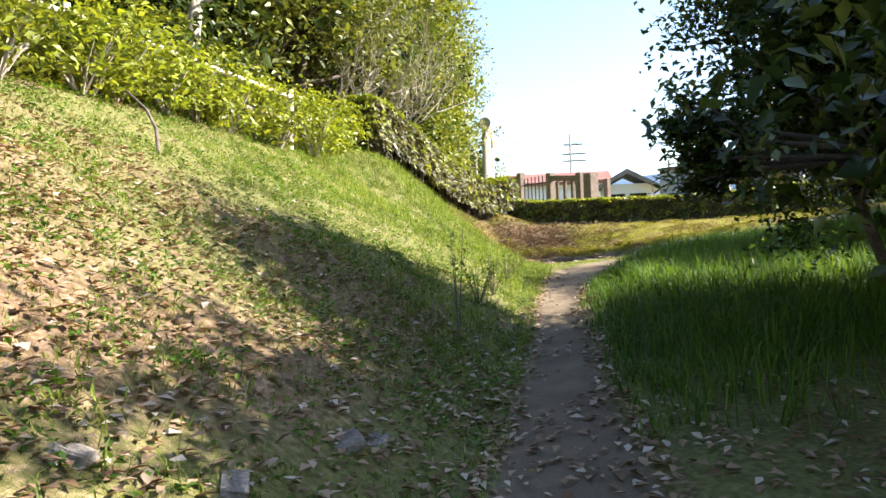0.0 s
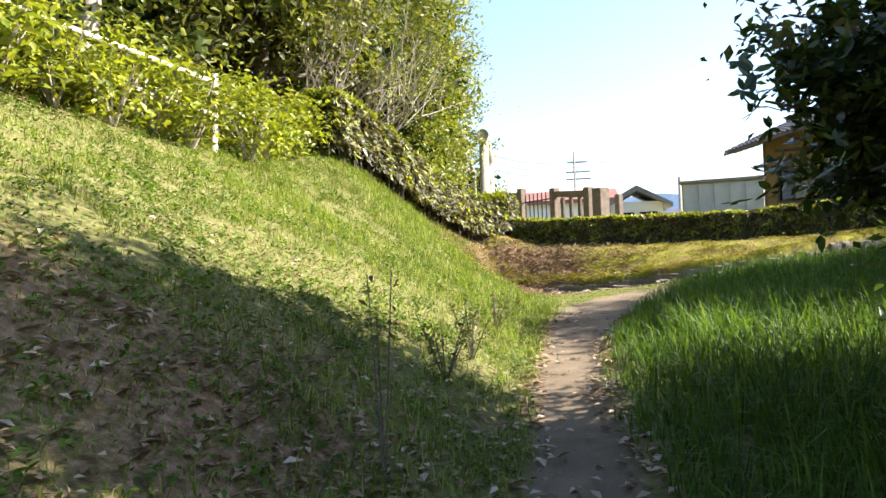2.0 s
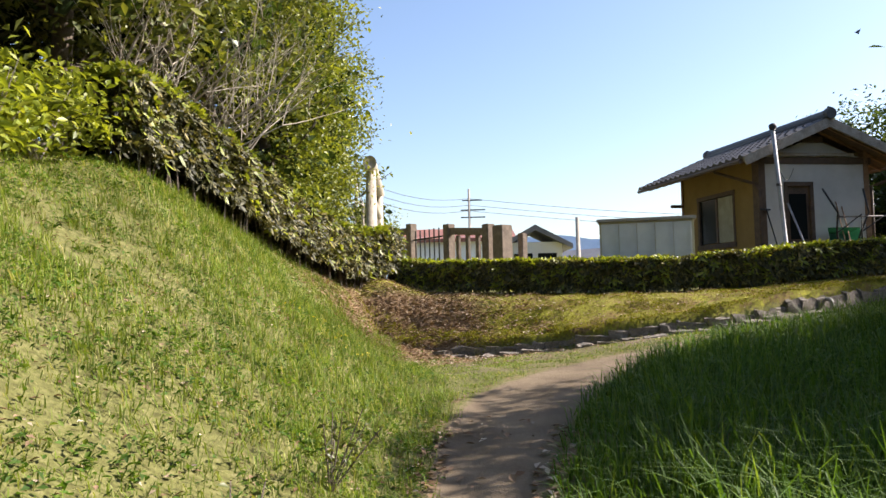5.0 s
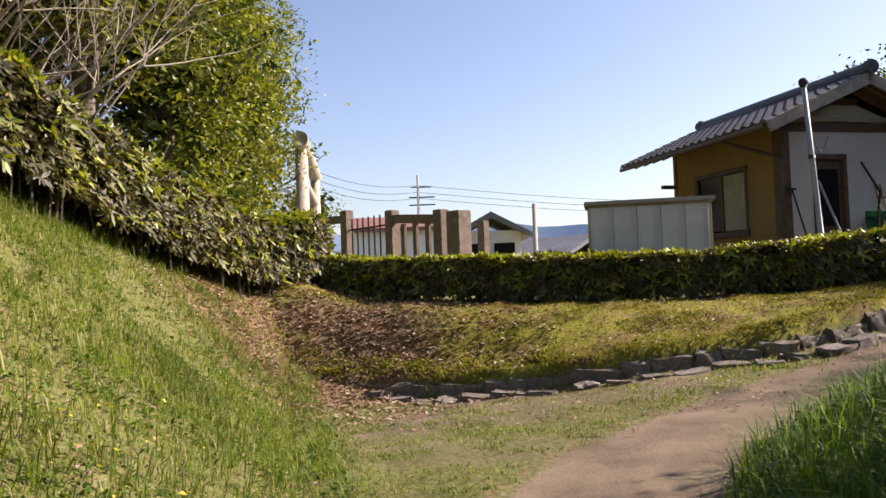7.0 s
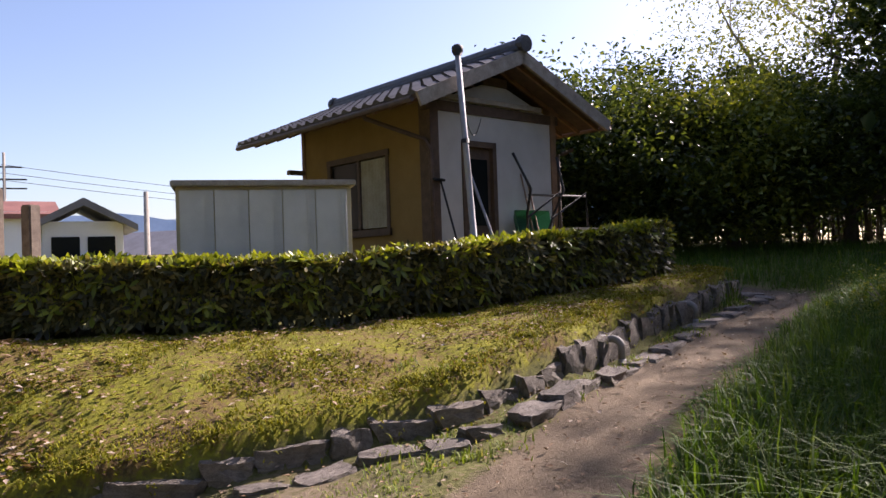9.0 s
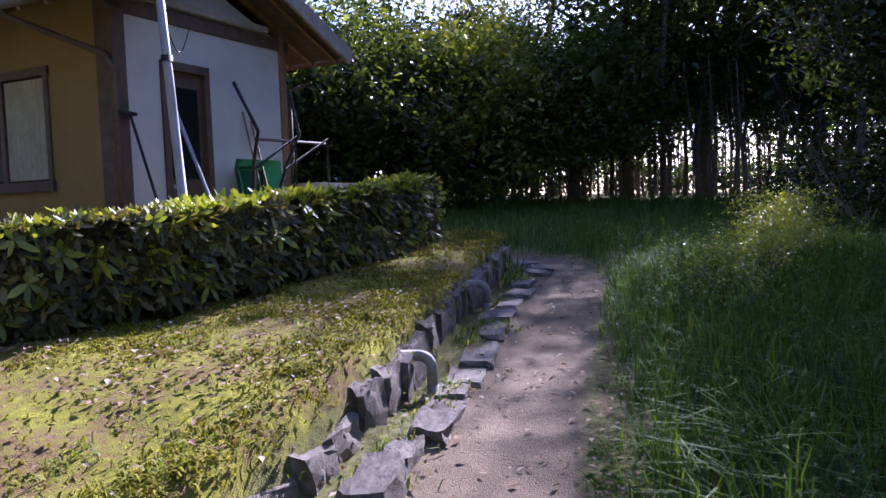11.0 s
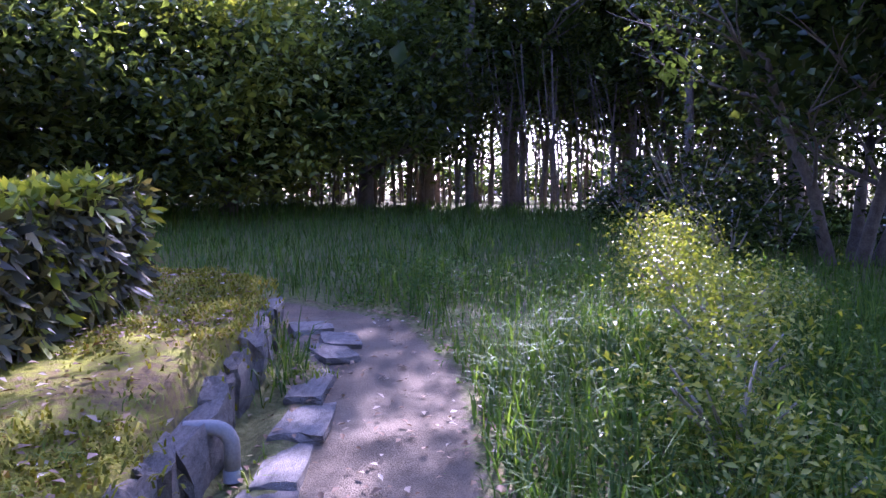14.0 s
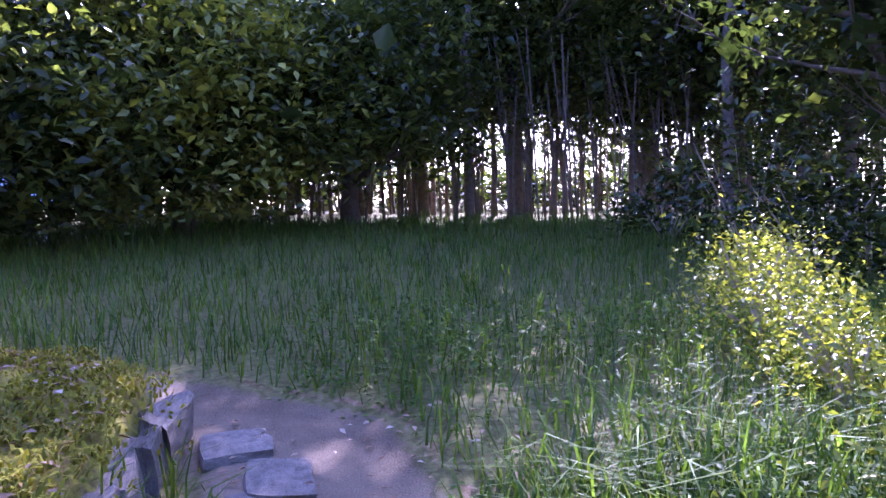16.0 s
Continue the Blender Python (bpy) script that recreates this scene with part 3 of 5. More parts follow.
# ---- the small house behind the hedge ----
def build_house():
    W, L, G = 2.84, 3.65, 2.14
    H_E, H_R = 3.14, 3.74     # wall plate and ridge above the yard
    th = empty("house", pose(18.18, 18.41, G, 0, 0, math.degrees(math.atan2(-0.31, 0.95))), "small ochre and white plastered house with grey tiled gable roof", "house")
    mid = W / 2

    def slab(name, mat, boxes, label="", bev=0.004):
        bm = bmesh.new()
        for b in boxes:
            box(bm, *b, bev)
        return part(name, bm, mat, th, label)

    # white gable front with the door opening
    for b in ((0.14, 0.66, 0, 0.12, 0, H_E - 0.3), (1.34, W - 0.1, 0, 0.12, 0, H_E - 0.3), (0.66, 1.34, 0, 0.12, 2.34, H_E - 0.3)):
        slab("front_wall", WHITE_WALL, [b], "white plaster front wall", 0)
    bm = bmesh.new()
    f = [bm.verts.new(c) for c in ((0.1, 0.02, H_E - 0.18), (W - 0.1, 0.02, H_E - 0.18), (mid, 0.02, H_R - 0.3))]
    e = bmesh.ops.extrude_face_region(bm, geom=[bm.faces.new(f)])
    bmesh.ops.translate(bm, vec=(0, 0.1, 0), verts=[g for g in e["geom"] if isinstance(g, bmesh.types.BMVert)])
    part("gable_wall", bm, WHITE_WALL, th, "white plaster gable triangle")
    slab("gable_vent", WOOD_DARK, [(mid - 0.28, mid + 0.28, -0.02, 0.03, H_E + 0.2, H_E + 0.34)], "dark slatted vent")
    slab("front_beam", WOOD_DARK, [(-0.1, W + 0.1, -0.03, 0.14, H_E - 0.32, H_E - 0.16)])
    slab("front_rail", WOOD_OLD, [(0.15, W * 0.86, -0.1, -0.03, H_E - 0.14, H_E - 0.06)], "pale weathered rail across the gable")
    # ochre side wall with a window opening
    wy0, wy1, wz0, wz1 = 1.1, 2.85, 1.05, 2.3
    for b in ((0, 0.12, 0.14, wy0, 0, H_E), (0, 0.12, wy1, L, 0, H_E), (0, 0.12, wy0, wy1, 0, wz0), (0, 0.12, wy0, wy1, wz1, H_E)):
        slab("side_wall", OCHRE, [b], "ochre earth plaster wall", 0)
    slab("back_wall", OCHRE, [(0.12, W, L - 0.12, L, 0, H_E)])
    slab("far_wall", OCHRE, [(W - 0.12, W, 0.14, L - 0.12, 0, H_E)])
    for x0, x1, y0, y1, m in ((-0.03, 0.14, -0.03, 0.24, WOOD_DARK), (W - 0.1, W + 0.03, -0.03, 0.14, WOOD_BROWN), (-0.03, 0.12, L, L + 0.1, WOOD_BROWN)):
        slab("corner_post", m, [(x0, x1, y0, y1, 0, H_E)], "brown timber post")
    win = slab("window", GLASS, [(0.03, 0.06, wy0 + 0.05, wy1 - 0.05, wz0 + 0.05, wz1 - 0.05)], "two-pane window, one pane curtained", 0)
    bm = bmesh.new()
    for b in ((-0.03, 0.1, wy0 - 0.05, wy1 + 0.05, wz1 - 0.04, wz1 + 0.06), (-0.05, 0.1, wy0 - 0.06, wy1 + 0.06, wz0 - 0.1, wz0 + 0.02), (-0.02, 0.1, wy0 - 0.03, wy0 + 0.05, wz0, wz1), (-0.02, 0.1, wy1 - 0.05, wy1 + 0.05, wz0, wz1), (-0.01, 0.08, 1.9, 1.98, wz0, wz1)):
        box(bm, *b, 0.004)
    part("window_frame", bm, WOOD_DARK, win)
    bm = bmesh.new()
    folds = [[bm.verts.new((0.016 + 0.009 * math.sin(i * 1.25), wy0 + 0.06 + i * 0.018, z)) for z in (wz0 + 0.04, wz1 - 0.06)] for i in range(44)]
    for f, g in zip(folds, folds[1:]):
        bm.faces.new((f[0], g[0], g[1], f[1]))
    part("curtain", bm, CURTAIN, win)
    # door
    door = slab("door", WOOD_DARK, [(0.70, 1.30, 0.05, 0.09, 0.02, 2.3)], "dark timber door with a frosted upper pane")
    slab("door_frame", WOOD_DARK, [(0.62, 0.71, -0.03, 0.13, 0, 2.4), (1.29, 1.38, -0.03, 0.13, 0, 2.4), (0.62, 1.38, -0.03, 0.13, 2.3, 2.4)])
    bm = bmesh.new()
    box(bm, 0.78, 1.22, 0.035, 0.048, 1.05, 2.12, 0.003)
    part("door_pane", bm, GLASS, door)
    bm = bmesh.new()
    bmesh.ops.create_uvsphere(bm, u_segments=10, v_segments=8, radius=0.03, matrix=Matrix.Translation((0.76, 0.01, 0.95)))
    part("door_handle", bm, METAL_POLE, door, smooth=True)
    # roof: two boarded slopes with barge boards, eaves gutter and pieces of tile
    over, fo, bo = 0.8, 0.62, 1.1
    run = mid + over
    pitch = math.atan2(H_R - H_E, mid)
    ln = run / math.cos(pitch)
    length = L + fo + bo
    tile = bmesh.new()
    prof = [(-0.14, 0.0), (-0.08, 0.0), (-0.05, 0.03), (-0.01, 0.052), (0.03, 0.052), (0.07, 0.03), (0.1, 0.004), (0.14, 0.0)]
    lo = [tile.verts.new((u, -0.02, v + 0.022)) for u, v in prof]
    hi = [tile.verts.new((u, 0.27, v)) for u, v in prof]
    fl = [tile.verts.new((u, -0.02, -0.005)) for u, v in prof]
    for i in range(len(prof) - 1):
        tile.faces.new((lo[i], lo[i + 1], hi[i + 1], hi[i]))
        tile.faces.new((fl[i], fl[i + 1], lo[i + 1], lo[i]))
    tme = bpy.data.meshes.new("tile")
    tile.to_mesh(tme)
    tile.free()
    tme.materials.append(ROOF_TILE)
    for side in (-1, 1):
        tilt = pose(mid, 0, H_R + 0.1, 0, side * math.degrees(pitch), 0)
        bm = bmesh.new()
        x0, x1 = (0, ln) if side > 0 else (-ln, 0)
        box(bm, x0, x1, -fo, L + bo, -0.12, -0.05, 0.004, tilt)
        roof = part("roof_slope", bm, WOOD_DARK, th, "tiled roof slope on dark boards")
        cols, rws = int(length / 0.28), int(ln / 0.25)
        for c in range(cols + 1):
            for q in range(rws):
                ob = new("tile", tme)
                ob.parent = roof
                ob.matrix_basis = tilt @ pose(side * (ln - 0.03 - q * 0.25), -fo + 0.1 + c * 0.28, -0.05 + 0.0, 0, 0, 90 if side > 0 else -90)
        bm = bmesh.new()
        box(bm, x0, x1, -fo - 0.05, -fo, -0.24, -0.03, 0.005, tilt)
        part("barge_board", bm, WOOD_OLD, th, "weathered barge board")
        for c in range(int(length / 0.42)):
            bm = bmesh.new()
            box(bm, x0 + (0 if side < 0 else 0.1), x1 - (0.1 if side < 0 else 0), -fo + 0.2 + c * 0.42, -fo + 0.25 + c * 0.42, -0.18, -0.121, 0, tilt)
            part("rafter", bm, WOOD_BROWN, th)
        ex = mid + side * (run + 0.04)
        ez = H_R + 0.1 - run * math.tan(pitch) - 0.12
        part("gutter", tube(bmesh.new(), [(ex, -fo, ez), (ex, L + bo, ez)], 0.045, 8), WOOD_DARK, th, "brown round gutter", True)
    bm = bmesh.new()
    tube(bm, [(mid, -fo - 0.04, H_R + 0.15), (mid, L + bo, H_R + 0.15)], 0.1, 10)
    box(bm, mid - 0.12, mid + 0.12, -fo - 0.02, L + bo - 0.02, H_R + 0.03, H_R + 0.12, 0.01)
    part("ridge", bm, ROOF_TILE, th, "grey ridge tiles", True)
    for yy in (-fo - 0.07, L + bo + 0.02):
        bm = bmesh.new()
        tube(bm, [(mid, yy - 0.05, H_R + 0.14), (mid, yy + 0.08, H_R + 0.15)], 0.13, 12)
        box(bm, mid - 0.1, mid + 0.1, yy - 0.04, yy + 0.06, H_R + 0.1, H_R + 0.29, 0.04)
        part("ridge_end_tile", bm, ROOF_TILE, th, "rounded ridge end tile")
    # downpipe from the eave, bent back to the corner post
    pts = [(-0.78, 0.75, 2.86), (-0.7, 0.7, 2.72), (-0.08, 0.05, 2.36), (-0.06, -0.06, 2.18), (-0.06, -0.06, 0.05)]
    part("downpipe", tube(bmesh.new(), pts, 0.035, 8), WOOD_DARK, th, "brown downpipe", True)
    pts = [(W + 0.62, 0.1, 2.45), (W + 0.3, 0.05, 2.35), (W + 0.08, -0.02, 2.3), (W + 0.08, -0.02, 0.05)]
    part("downpipe", tube(bmesh.new(), pts, 0.035, 8), WOOD_DARK, th, "brown downpipe", True)
    slab("window_hood", WOOD_DARK, [(-0.35, 0.1, L + 0.0, L + 0.12, 2.2, 2.28)])
    return th


house = build_house()
YARD = 2.3


def leaning(name, p0, p1, r0, mat, label, cat, head=None, group=""):
    p0, p1 = Vector(p0), Vector(p1)
    th = empty(name, Matrix.Translation(p0), label, cat, group)
    part("shaft", tube(bmesh.new(), [(0, 0, 0), p1 - p0], r0, 10), mat, th, smooth=True)
    if head:
        part("head", head, IRON, th)
    return th


def house_xy(u, w):
    return (18.18 + u * 0.9507 + w * 0.3102, 18.41 - u * 0.3102 + w * 0.9507)


def flag_pole():
    x, y = house_xy(0.08, -0.85)
    tx, ty = house_xy(-0.12, -0.8)
    th = empty("flag_pole", pose(x, y, lz(x, y)), "leaning grey steel pole with a rounded cap before the house", "pole")
    top = Vector((tx - x, ty - y, 5.6 - lz(x, y)))
    part("shaft", tube(bmesh.new(), [(0, 0, 0), top * 0.5, top], [0.052, 0.047, 0.042], 12), METAL_POLE, th, smooth=True)
    bm = bmesh.new()
    tube(bm, [top - Vector((0, 0, 0.02)), top + Vector((0, 0, 0.04)), top + Vector((0, 0, 0.1)), top + Vector((0, 0, 0.14))], [0.055, 0.085, 0.085, 0.04], 12)
    part("cap", bm, IRON, th, "dark cap", True)
    part("clamp", tube(bmesh.new(), [top * 0.62 - Vector((0, 0, 0.03)), top * 0.62 + Vector((0, 0, 0.03))], 0.06, 12), IRON, th, smooth=True)
    bm = bmesh.new()
    c = top * 0.74
    tube(bm, [c + Vector((0.05 + 0.5 * t, 0.0, -0.28 * math.sin(t * math.pi))) for t in np.linspace(0, 1, 9)], 0.007, 5)
    part("cord", bm, IRON, th)


flag_pole()
bx, by = house_xy(0.95, -0.6)
tx, ty = house_xy(0.5, -0.3)
leaning("prop_pole", (bx, by, lz(bx, by)), (tx, ty, 4.0), 0.022, METAL_POLE, "thin white pole leaning by the house door", "pole")
bx, by = house_xy(0.34, -0.35)
tx, ty = house_xy(0.1, -0.08)
rake = bmesh.new()
box(rake, -0.2, 0.12, -0.02, 0.02, 1.5, 1.54, 0.006, Matrix.Translation((tx - bx, ty - by, 0)))
leaning("garden_rake", (bx, by, lz(bx, by)), (tx, ty, lz(bx, by) + 1.52), 0.016, IRON, "dark rake leaning head up on the corner post", "rake", rake)
for u, h in ((1.95, 1.62), (2.1, 1.5)):
    bx, by = house_xy(u + 0.12, -0.3)
    tx, ty = house_xy(u, -0.02)
    leaning("tool_handle", (bx, by, lz(bx, by)), (tx, ty, lz(bx, by) + h), 0.014, WOOD_BROWN, "brown wooden tool handle leaning on the white wall", "tool", group="handles on the wall")


def wheelbarrow():
    x, y = house_xy(1.95, -0.5)
    th = empty("wheelbarrow", pose(x, y, lz(x, y), 0, 0, -18) @ Matrix.Scale(1.25, 4), "green wheelbarrow tipped up against the white wall", "wheelbarrow")
    bm = bmesh.new()
    lip = [(-0.3, 0.1, 0.22), (0.3, 0.1, 0.22), (0.34, 0.2, 0.8), (-0.34, 0.2, 0.8)]
    bot = [(-0.2, 0.26, 0.28), (0.2, 0.26, 0.28), (0.22, 0.34, 0.7), (-0.22, 0.34, 0.7)]
    a, b = [bm.verts.new(c) for c in lip], [bm.verts.new(c) for c in bot]
    bm.faces.new(b)
    for i in range(4):
        bm.faces.new((a[i], a[(i + 1) % 4], b[(i + 1) % 4], b[i]))
    bmesh.ops.solidify(bm, geom=bm.faces[:], thickness=0.012)
    part("tray", bm, GREEN_PAINT, th, "green steel tray")
    for s in (-1, 1):
        part("handle", tube(bmesh.new(), [(s * 0.12, 0.2, 0.15), (s * 0.26, 0.05, 0.75), (s * 0.32, -0.08, 1.05), (s * 0.42 - 0.15, -0.02, 1.5)], 0.018, 8), IRON, th, smooth=True)
        part("leg", tube(bmesh.new(), [(s * 0.24, 0.05, 0.7), (s * 0.26 + 0.25, -0.3, 1.0), (s * 0.3 + 0.35, -0.2, 0.55)], 0.015, 8), IRON, th, smooth=True)
    part("cross_bar", tube(bmesh.new(), [(-0.3, -0.02, 0.98), (0.75, -0.1, 0.98)], 0.015, 8), IRON, th, smooth=True)
    bm = bmesh.new()
    tube(bm, [(0.04 * 0, 0.1 + 0.17 * math.cos(q), 0.18 + 0.17 * math.sin(q)) for q in np.linspace(0, math.tau, 17)], 0.035, 8, False)
    wheel = part("wheel", bm, IRON, th, "black rubber wheel", True)
    part("hub", tube(bmesh.new(), [(-0.05, 0.1, 0.18), (0.05, 0.1, 0.18)], 0.09, 10), METAL_POLE, wheel)


wheelbarrow()


def plank_pile():
    x, y = house_xy(3.0, -0.7)
    th = empty("plank_pile", pose(x, y, lz(x, y), 0, 0, -14), "low pile of pale boards beside the house", "planks")
    for i in range(4):
        bm = bmesh.new()
        box(bm, -0.9 + 0.05 * i, 1.0, -0.15, 0.15, 0.16 * i, 0.16 * i + 0.15, 0.01)
        part("board", bm, WOOD_PALE, th)


plank_pile()


def storage_shed():
    th = empty("storage_shed", pose(14.0, 19.16, lz(14.6, 18.8) - 0.02, 0, 0, -43.3), "low cream metal storage shed with ribbed sliding doors", "shed")
    W, D, H = 1.95, 0.8, 1.5
    bm = bmesh.new()
    box(bm, 0.0, W, 0.03, D, 0.0, H, 0.01)
    part("body", bm, SHED_SIDE, th, "beige metal body")
    for i in range(5):
        bm = bmesh.new()
        x0 = 0.04 + i * (W - 0.08) / 5
        x1 = x0 + (W - 0.08) / 5 - 0.012
        box(bm, x0, x1, 0.0, 0.03, 0.06, H - 0.04, 0.006)
        for k in range(3):
            box(bm, x1 - 0.09 + k * 0.03, x1 - 0.075 + k * 0.03, -0.012, 0.0, 0.06, H - 0.04, 0.003)
        part("door_panel", bm, SHED_METAL, th)
    bm = bmesh.new()
    box(bm, -0.05, W + 0.05, -0.06, D + 0.04, H, H + 0.07, 0.012)
    part("lid", bm, CONCRETE, th, "greyish brown flat lid")


storage_shed()


# ---- gate and fence of the old mound ----
def wooden_gate():
    p, q = Vector((14.91, 34.02)), Vector((18.34, 41.26))
    d = (q - p).normalized()
    g = 2.6
    th = empty("torii_gate", pose(p.x, p.y, g, 0, 0, math.degrees(math.atan2(d.y, d.x))), "tall pale round-timber torii gate with two crossbars", "gate")
    span = (q - p).length
    for s in (0.0, span):
        part("leg", tube(bmesh.new(), [(s, 0, -0.3), (s, 0, 4.45)], [0.24, 0.2], 16), WOOD_PALE, th, smooth=True)
    part("top_beam", tube(bmesh.new(), [(-0.75, 0, 4.6), (span + 0.75, 0, 4.6)], 0.27, 16), WOOD_PALE, th, smooth=True)
    part("lower_beam", tube(bmesh.new(), [(0, 0, 3.35), (span, 0, 3.35)], 0.16, 12), WOOD_PALE, th, smooth=True)


wooden_gate()


def post_fence():
    th = empty("post_and_rail_fence", pose(0, 0, 0), "weathered brown timber post and rail fence with iron bars", "fence")
    posts = [(12.9, 30.6, 4.35, 0.13), (13.65, 27.8, 4.3, 0.13), (13.8, 25.6, 4.1, 0.13), (13.85, 23.5, 3.92, 0.13), (13.97, 23.0, 3.84, 0.19), (15.0, 23.6, 3.7, 0.1)]
    for x, y, z, r in posts:
        bm = bmesh.new()
        g = lz(x, y)
        box(bm, -r, r, -r, r, -0.1, z - g, 0.02)
        for v in bm.verts:
            if v.co.z > z - g - 0.05 and r > 0.16:
                v.co.z += 0.08 * (1 - abs(v.co.x) / r)
        ob = part("post", bm, WOOD_FENCE, th)
        ob.matrix_basis = pose(x, y, g, 0, 0, 10)
    for i, top, low in ((0, 0.12, 0.5), (2, 0.1, 0.55)):
        (x0, y0, z0, _), (x1, y1, z1, _) = posts[i], posts[i + 1]
        bm = bmesh.new()
        for dz, h in ((top, 0.2),):
            d = Vector((x1 - x0, y1 - y0, z1 - z0))
            m = look((x0, y0, z0 - dz - h / 2), Vector((x0, y0, z0 - dz - h / 2)) + d)
            box(bm, -0.06, 0.06, -h / 2, h / 2, -d.length, 0, 0.01, m)
        part("rail", bm, WOOD_FENCE, th)
        for k in range(1, 4):
            t = k / 4
            bm = bmesh.new()
            box(bm, -0.075, 0.075, -0.04, 0.04, 0, z0 - lz(x0, y0) - top - 0.25, 0.01)
            ob = part("slat", bm, WOOD_FENCE, th)
            ob.matrix_basis = pose(x0 + t * (x1 - x0), y0 + t * (y1 - y0), lz(x0 + t * (x1 - x0), y0 + t * (y1 - y0)), 0, 0, math.degrees(math.atan2(y1 - y0, x1 - x0)))
    (x0, y0, z0, _), (x1, y1, z1, _) = posts[1], posts[2]
    for k in range(1, 8):
        t = k / 8
        x, y = x0 + t * (x1 - x0), y0 + t * (y1 - y0)
        part("iron_bar", tube(bmesh.new(), [(x, y, lz(x, y)), (x, y, z1 - 0.05)], 0.022, 6), IRON, th)
    part("iron_rail", tube(bmesh.new(), [(x0, y0, z1 - 0.32), (x1, y1, z1 - 0.32)], 0.025, 6), IRON, th)


post_fence()


# ---- far town ----
def far_house(x, y, g, turn, w, l, h, rise, roof_mat, label, rows=2):
    th = empty("far_house", pose(x, y, g, 0, 0, turn), label, "house", "houses of the far town")
    bm = bmesh.new()
    box(bm, -w / 2, w / 2, -l / 2, l / 2, -3, h, 0.03)
    part("wall", bm, FAR_WALL, th)
    bm = bmesh.new()
    e = 0.5
    pr = [(-w / 2 - e, h - 0.15), (0, h + rise), (w / 2 + e, h - 0.15), (w / 2 + e, h - 0.4), (0, h + rise - 0.3), (-w / 2 - e, h - 0.4)]
    a, b = [[bm.verts.new((u, s * (l / 2 + e), v)) for u, v in pr] for s in (-1, 1)]
    for i in range(6):
        bm.faces.new((a[i], a[(i + 1) % 6], b[(i + 1) % 6], b[i]))
    bm.faces.new(a)
    bm.faces.new(b)
    part("roof", bm, roof_mat, th)
    for r in range(rows):
        for s in (-1, 1):
            bm = bmesh.new()
            box(bm, s * w * 0.22 - 0.5, s * w * 0.22 + 0.5, -l / 2 - 0.06, -l / 2 + 0.02, h - 1.6 - 2.4 * r, h - 0.6 - 2.4 * r, 0.02)
            part("window", bm, GLASS, th)
    return th


far_house(27.5, 41.2, 1.5, -30, 2.9, 3.4, 3.15, 0.9, FAR_ROOF, "white far house with a dark gable roof")
far_house(30.4, 55.0, 1.5, 62, 6.5, 7, 4.4, 0.8, RED_ROOF, "wide far house with a red-brown roof")
far_house(40.5, 52, 1.5, 10, 6, 7, 2.2, 1.4, FAR_ROOF, "low far house with a dark roof")
far_house(45, 80, 1.5, 40, 9, 12, 4.0, 1.6, FAR_ROOF, "far house with a dark roof")
far_house(60, 84, 1.5, 15, 10, 12, 3.2, 1.8, FAR_ROOF, "far house with a dark roof")


def utility_pole(x, y, g, h, label, arms):
    th = empty("utility_pole", pose(x, y, g), label, "pole", "utility poles")
    part("mast", tube(bmesh.new(), [(0, 0, -2), (0, 0, h)], [0.2, 0.13], 8), CONCRETE, th, smooth=True)
    for z, w in arms:
        bm = bmesh.new()
        box(bm, -w * 0.35, w * 0.65, -0.08, 0.08, z - 0.07, z + 0.07)
        ob = part("cross_arm", bm, IRON, th)
        ob.matrix_basis = pose(0, 0, 0, 0, 0, -30)
    return th


utility_pole(50.0, 87.0, 2, 12.6, "far utility pole with cross arms", ((11.2, 2.4), (10.0, 3.0), (9.1, 3.0)))
utility_pole(36.0, 48.0, 2, 5.0, "thin grey far pole in town", ())
utility_pole(30.5, 75.0, 2, 13.5, "far utility pole behind a bare tree", ((12.4, 2.0), (11.4, 2.0)))
bm = bmesh.new()
for dz in (0, -0.8, -1.5):
    tube(bm, [(50 + 60 * t, 87 - 22 * t, 13.4 + dz - 1.6 * math.sin(t * math.pi) - 1.5 * t) for t in np.linspace(0, 1, 13)], 0.025, 4, False)
    tube(bm, [(50 - 20 * t, 87 - 12 * t, 13.4 + dz - 1.0 * math.sin(t * math.pi)) for t in np.linspace(0, 1, 9)], 0.025, 4, False)
tagged(mesh_ob("power_lines", bm, IRON), "thin dark power lines over the far town", "cable", kind="stuff")

bm = bmesh.new()
ridge = []
for i in range(81):
    a = math.radians(-75 + i * 1.5)
    h = 205 + 40 * noise.noise(Vector((i * 0.11, 2.2, 0))) + 22 * noise.noise(Vector((i * 0.37, 5.1, 0)))
    ridge.append([bm.verts.new((3000 * -math.sin(a), 3000 * math.cos(a), -30)), bm.verts.new((3150 * -math.sin(a), 3150 * math.cos(a), h))])
for a, b in zip(ridge, ridge[1:]):
    bm.faces.new((a[0], b[0], b[1], a[1]))
tagged(mesh_ob("backdrop", bm, HILL, smooth=True), "hazy blue hills on the horizon", "hills", kind="structure")


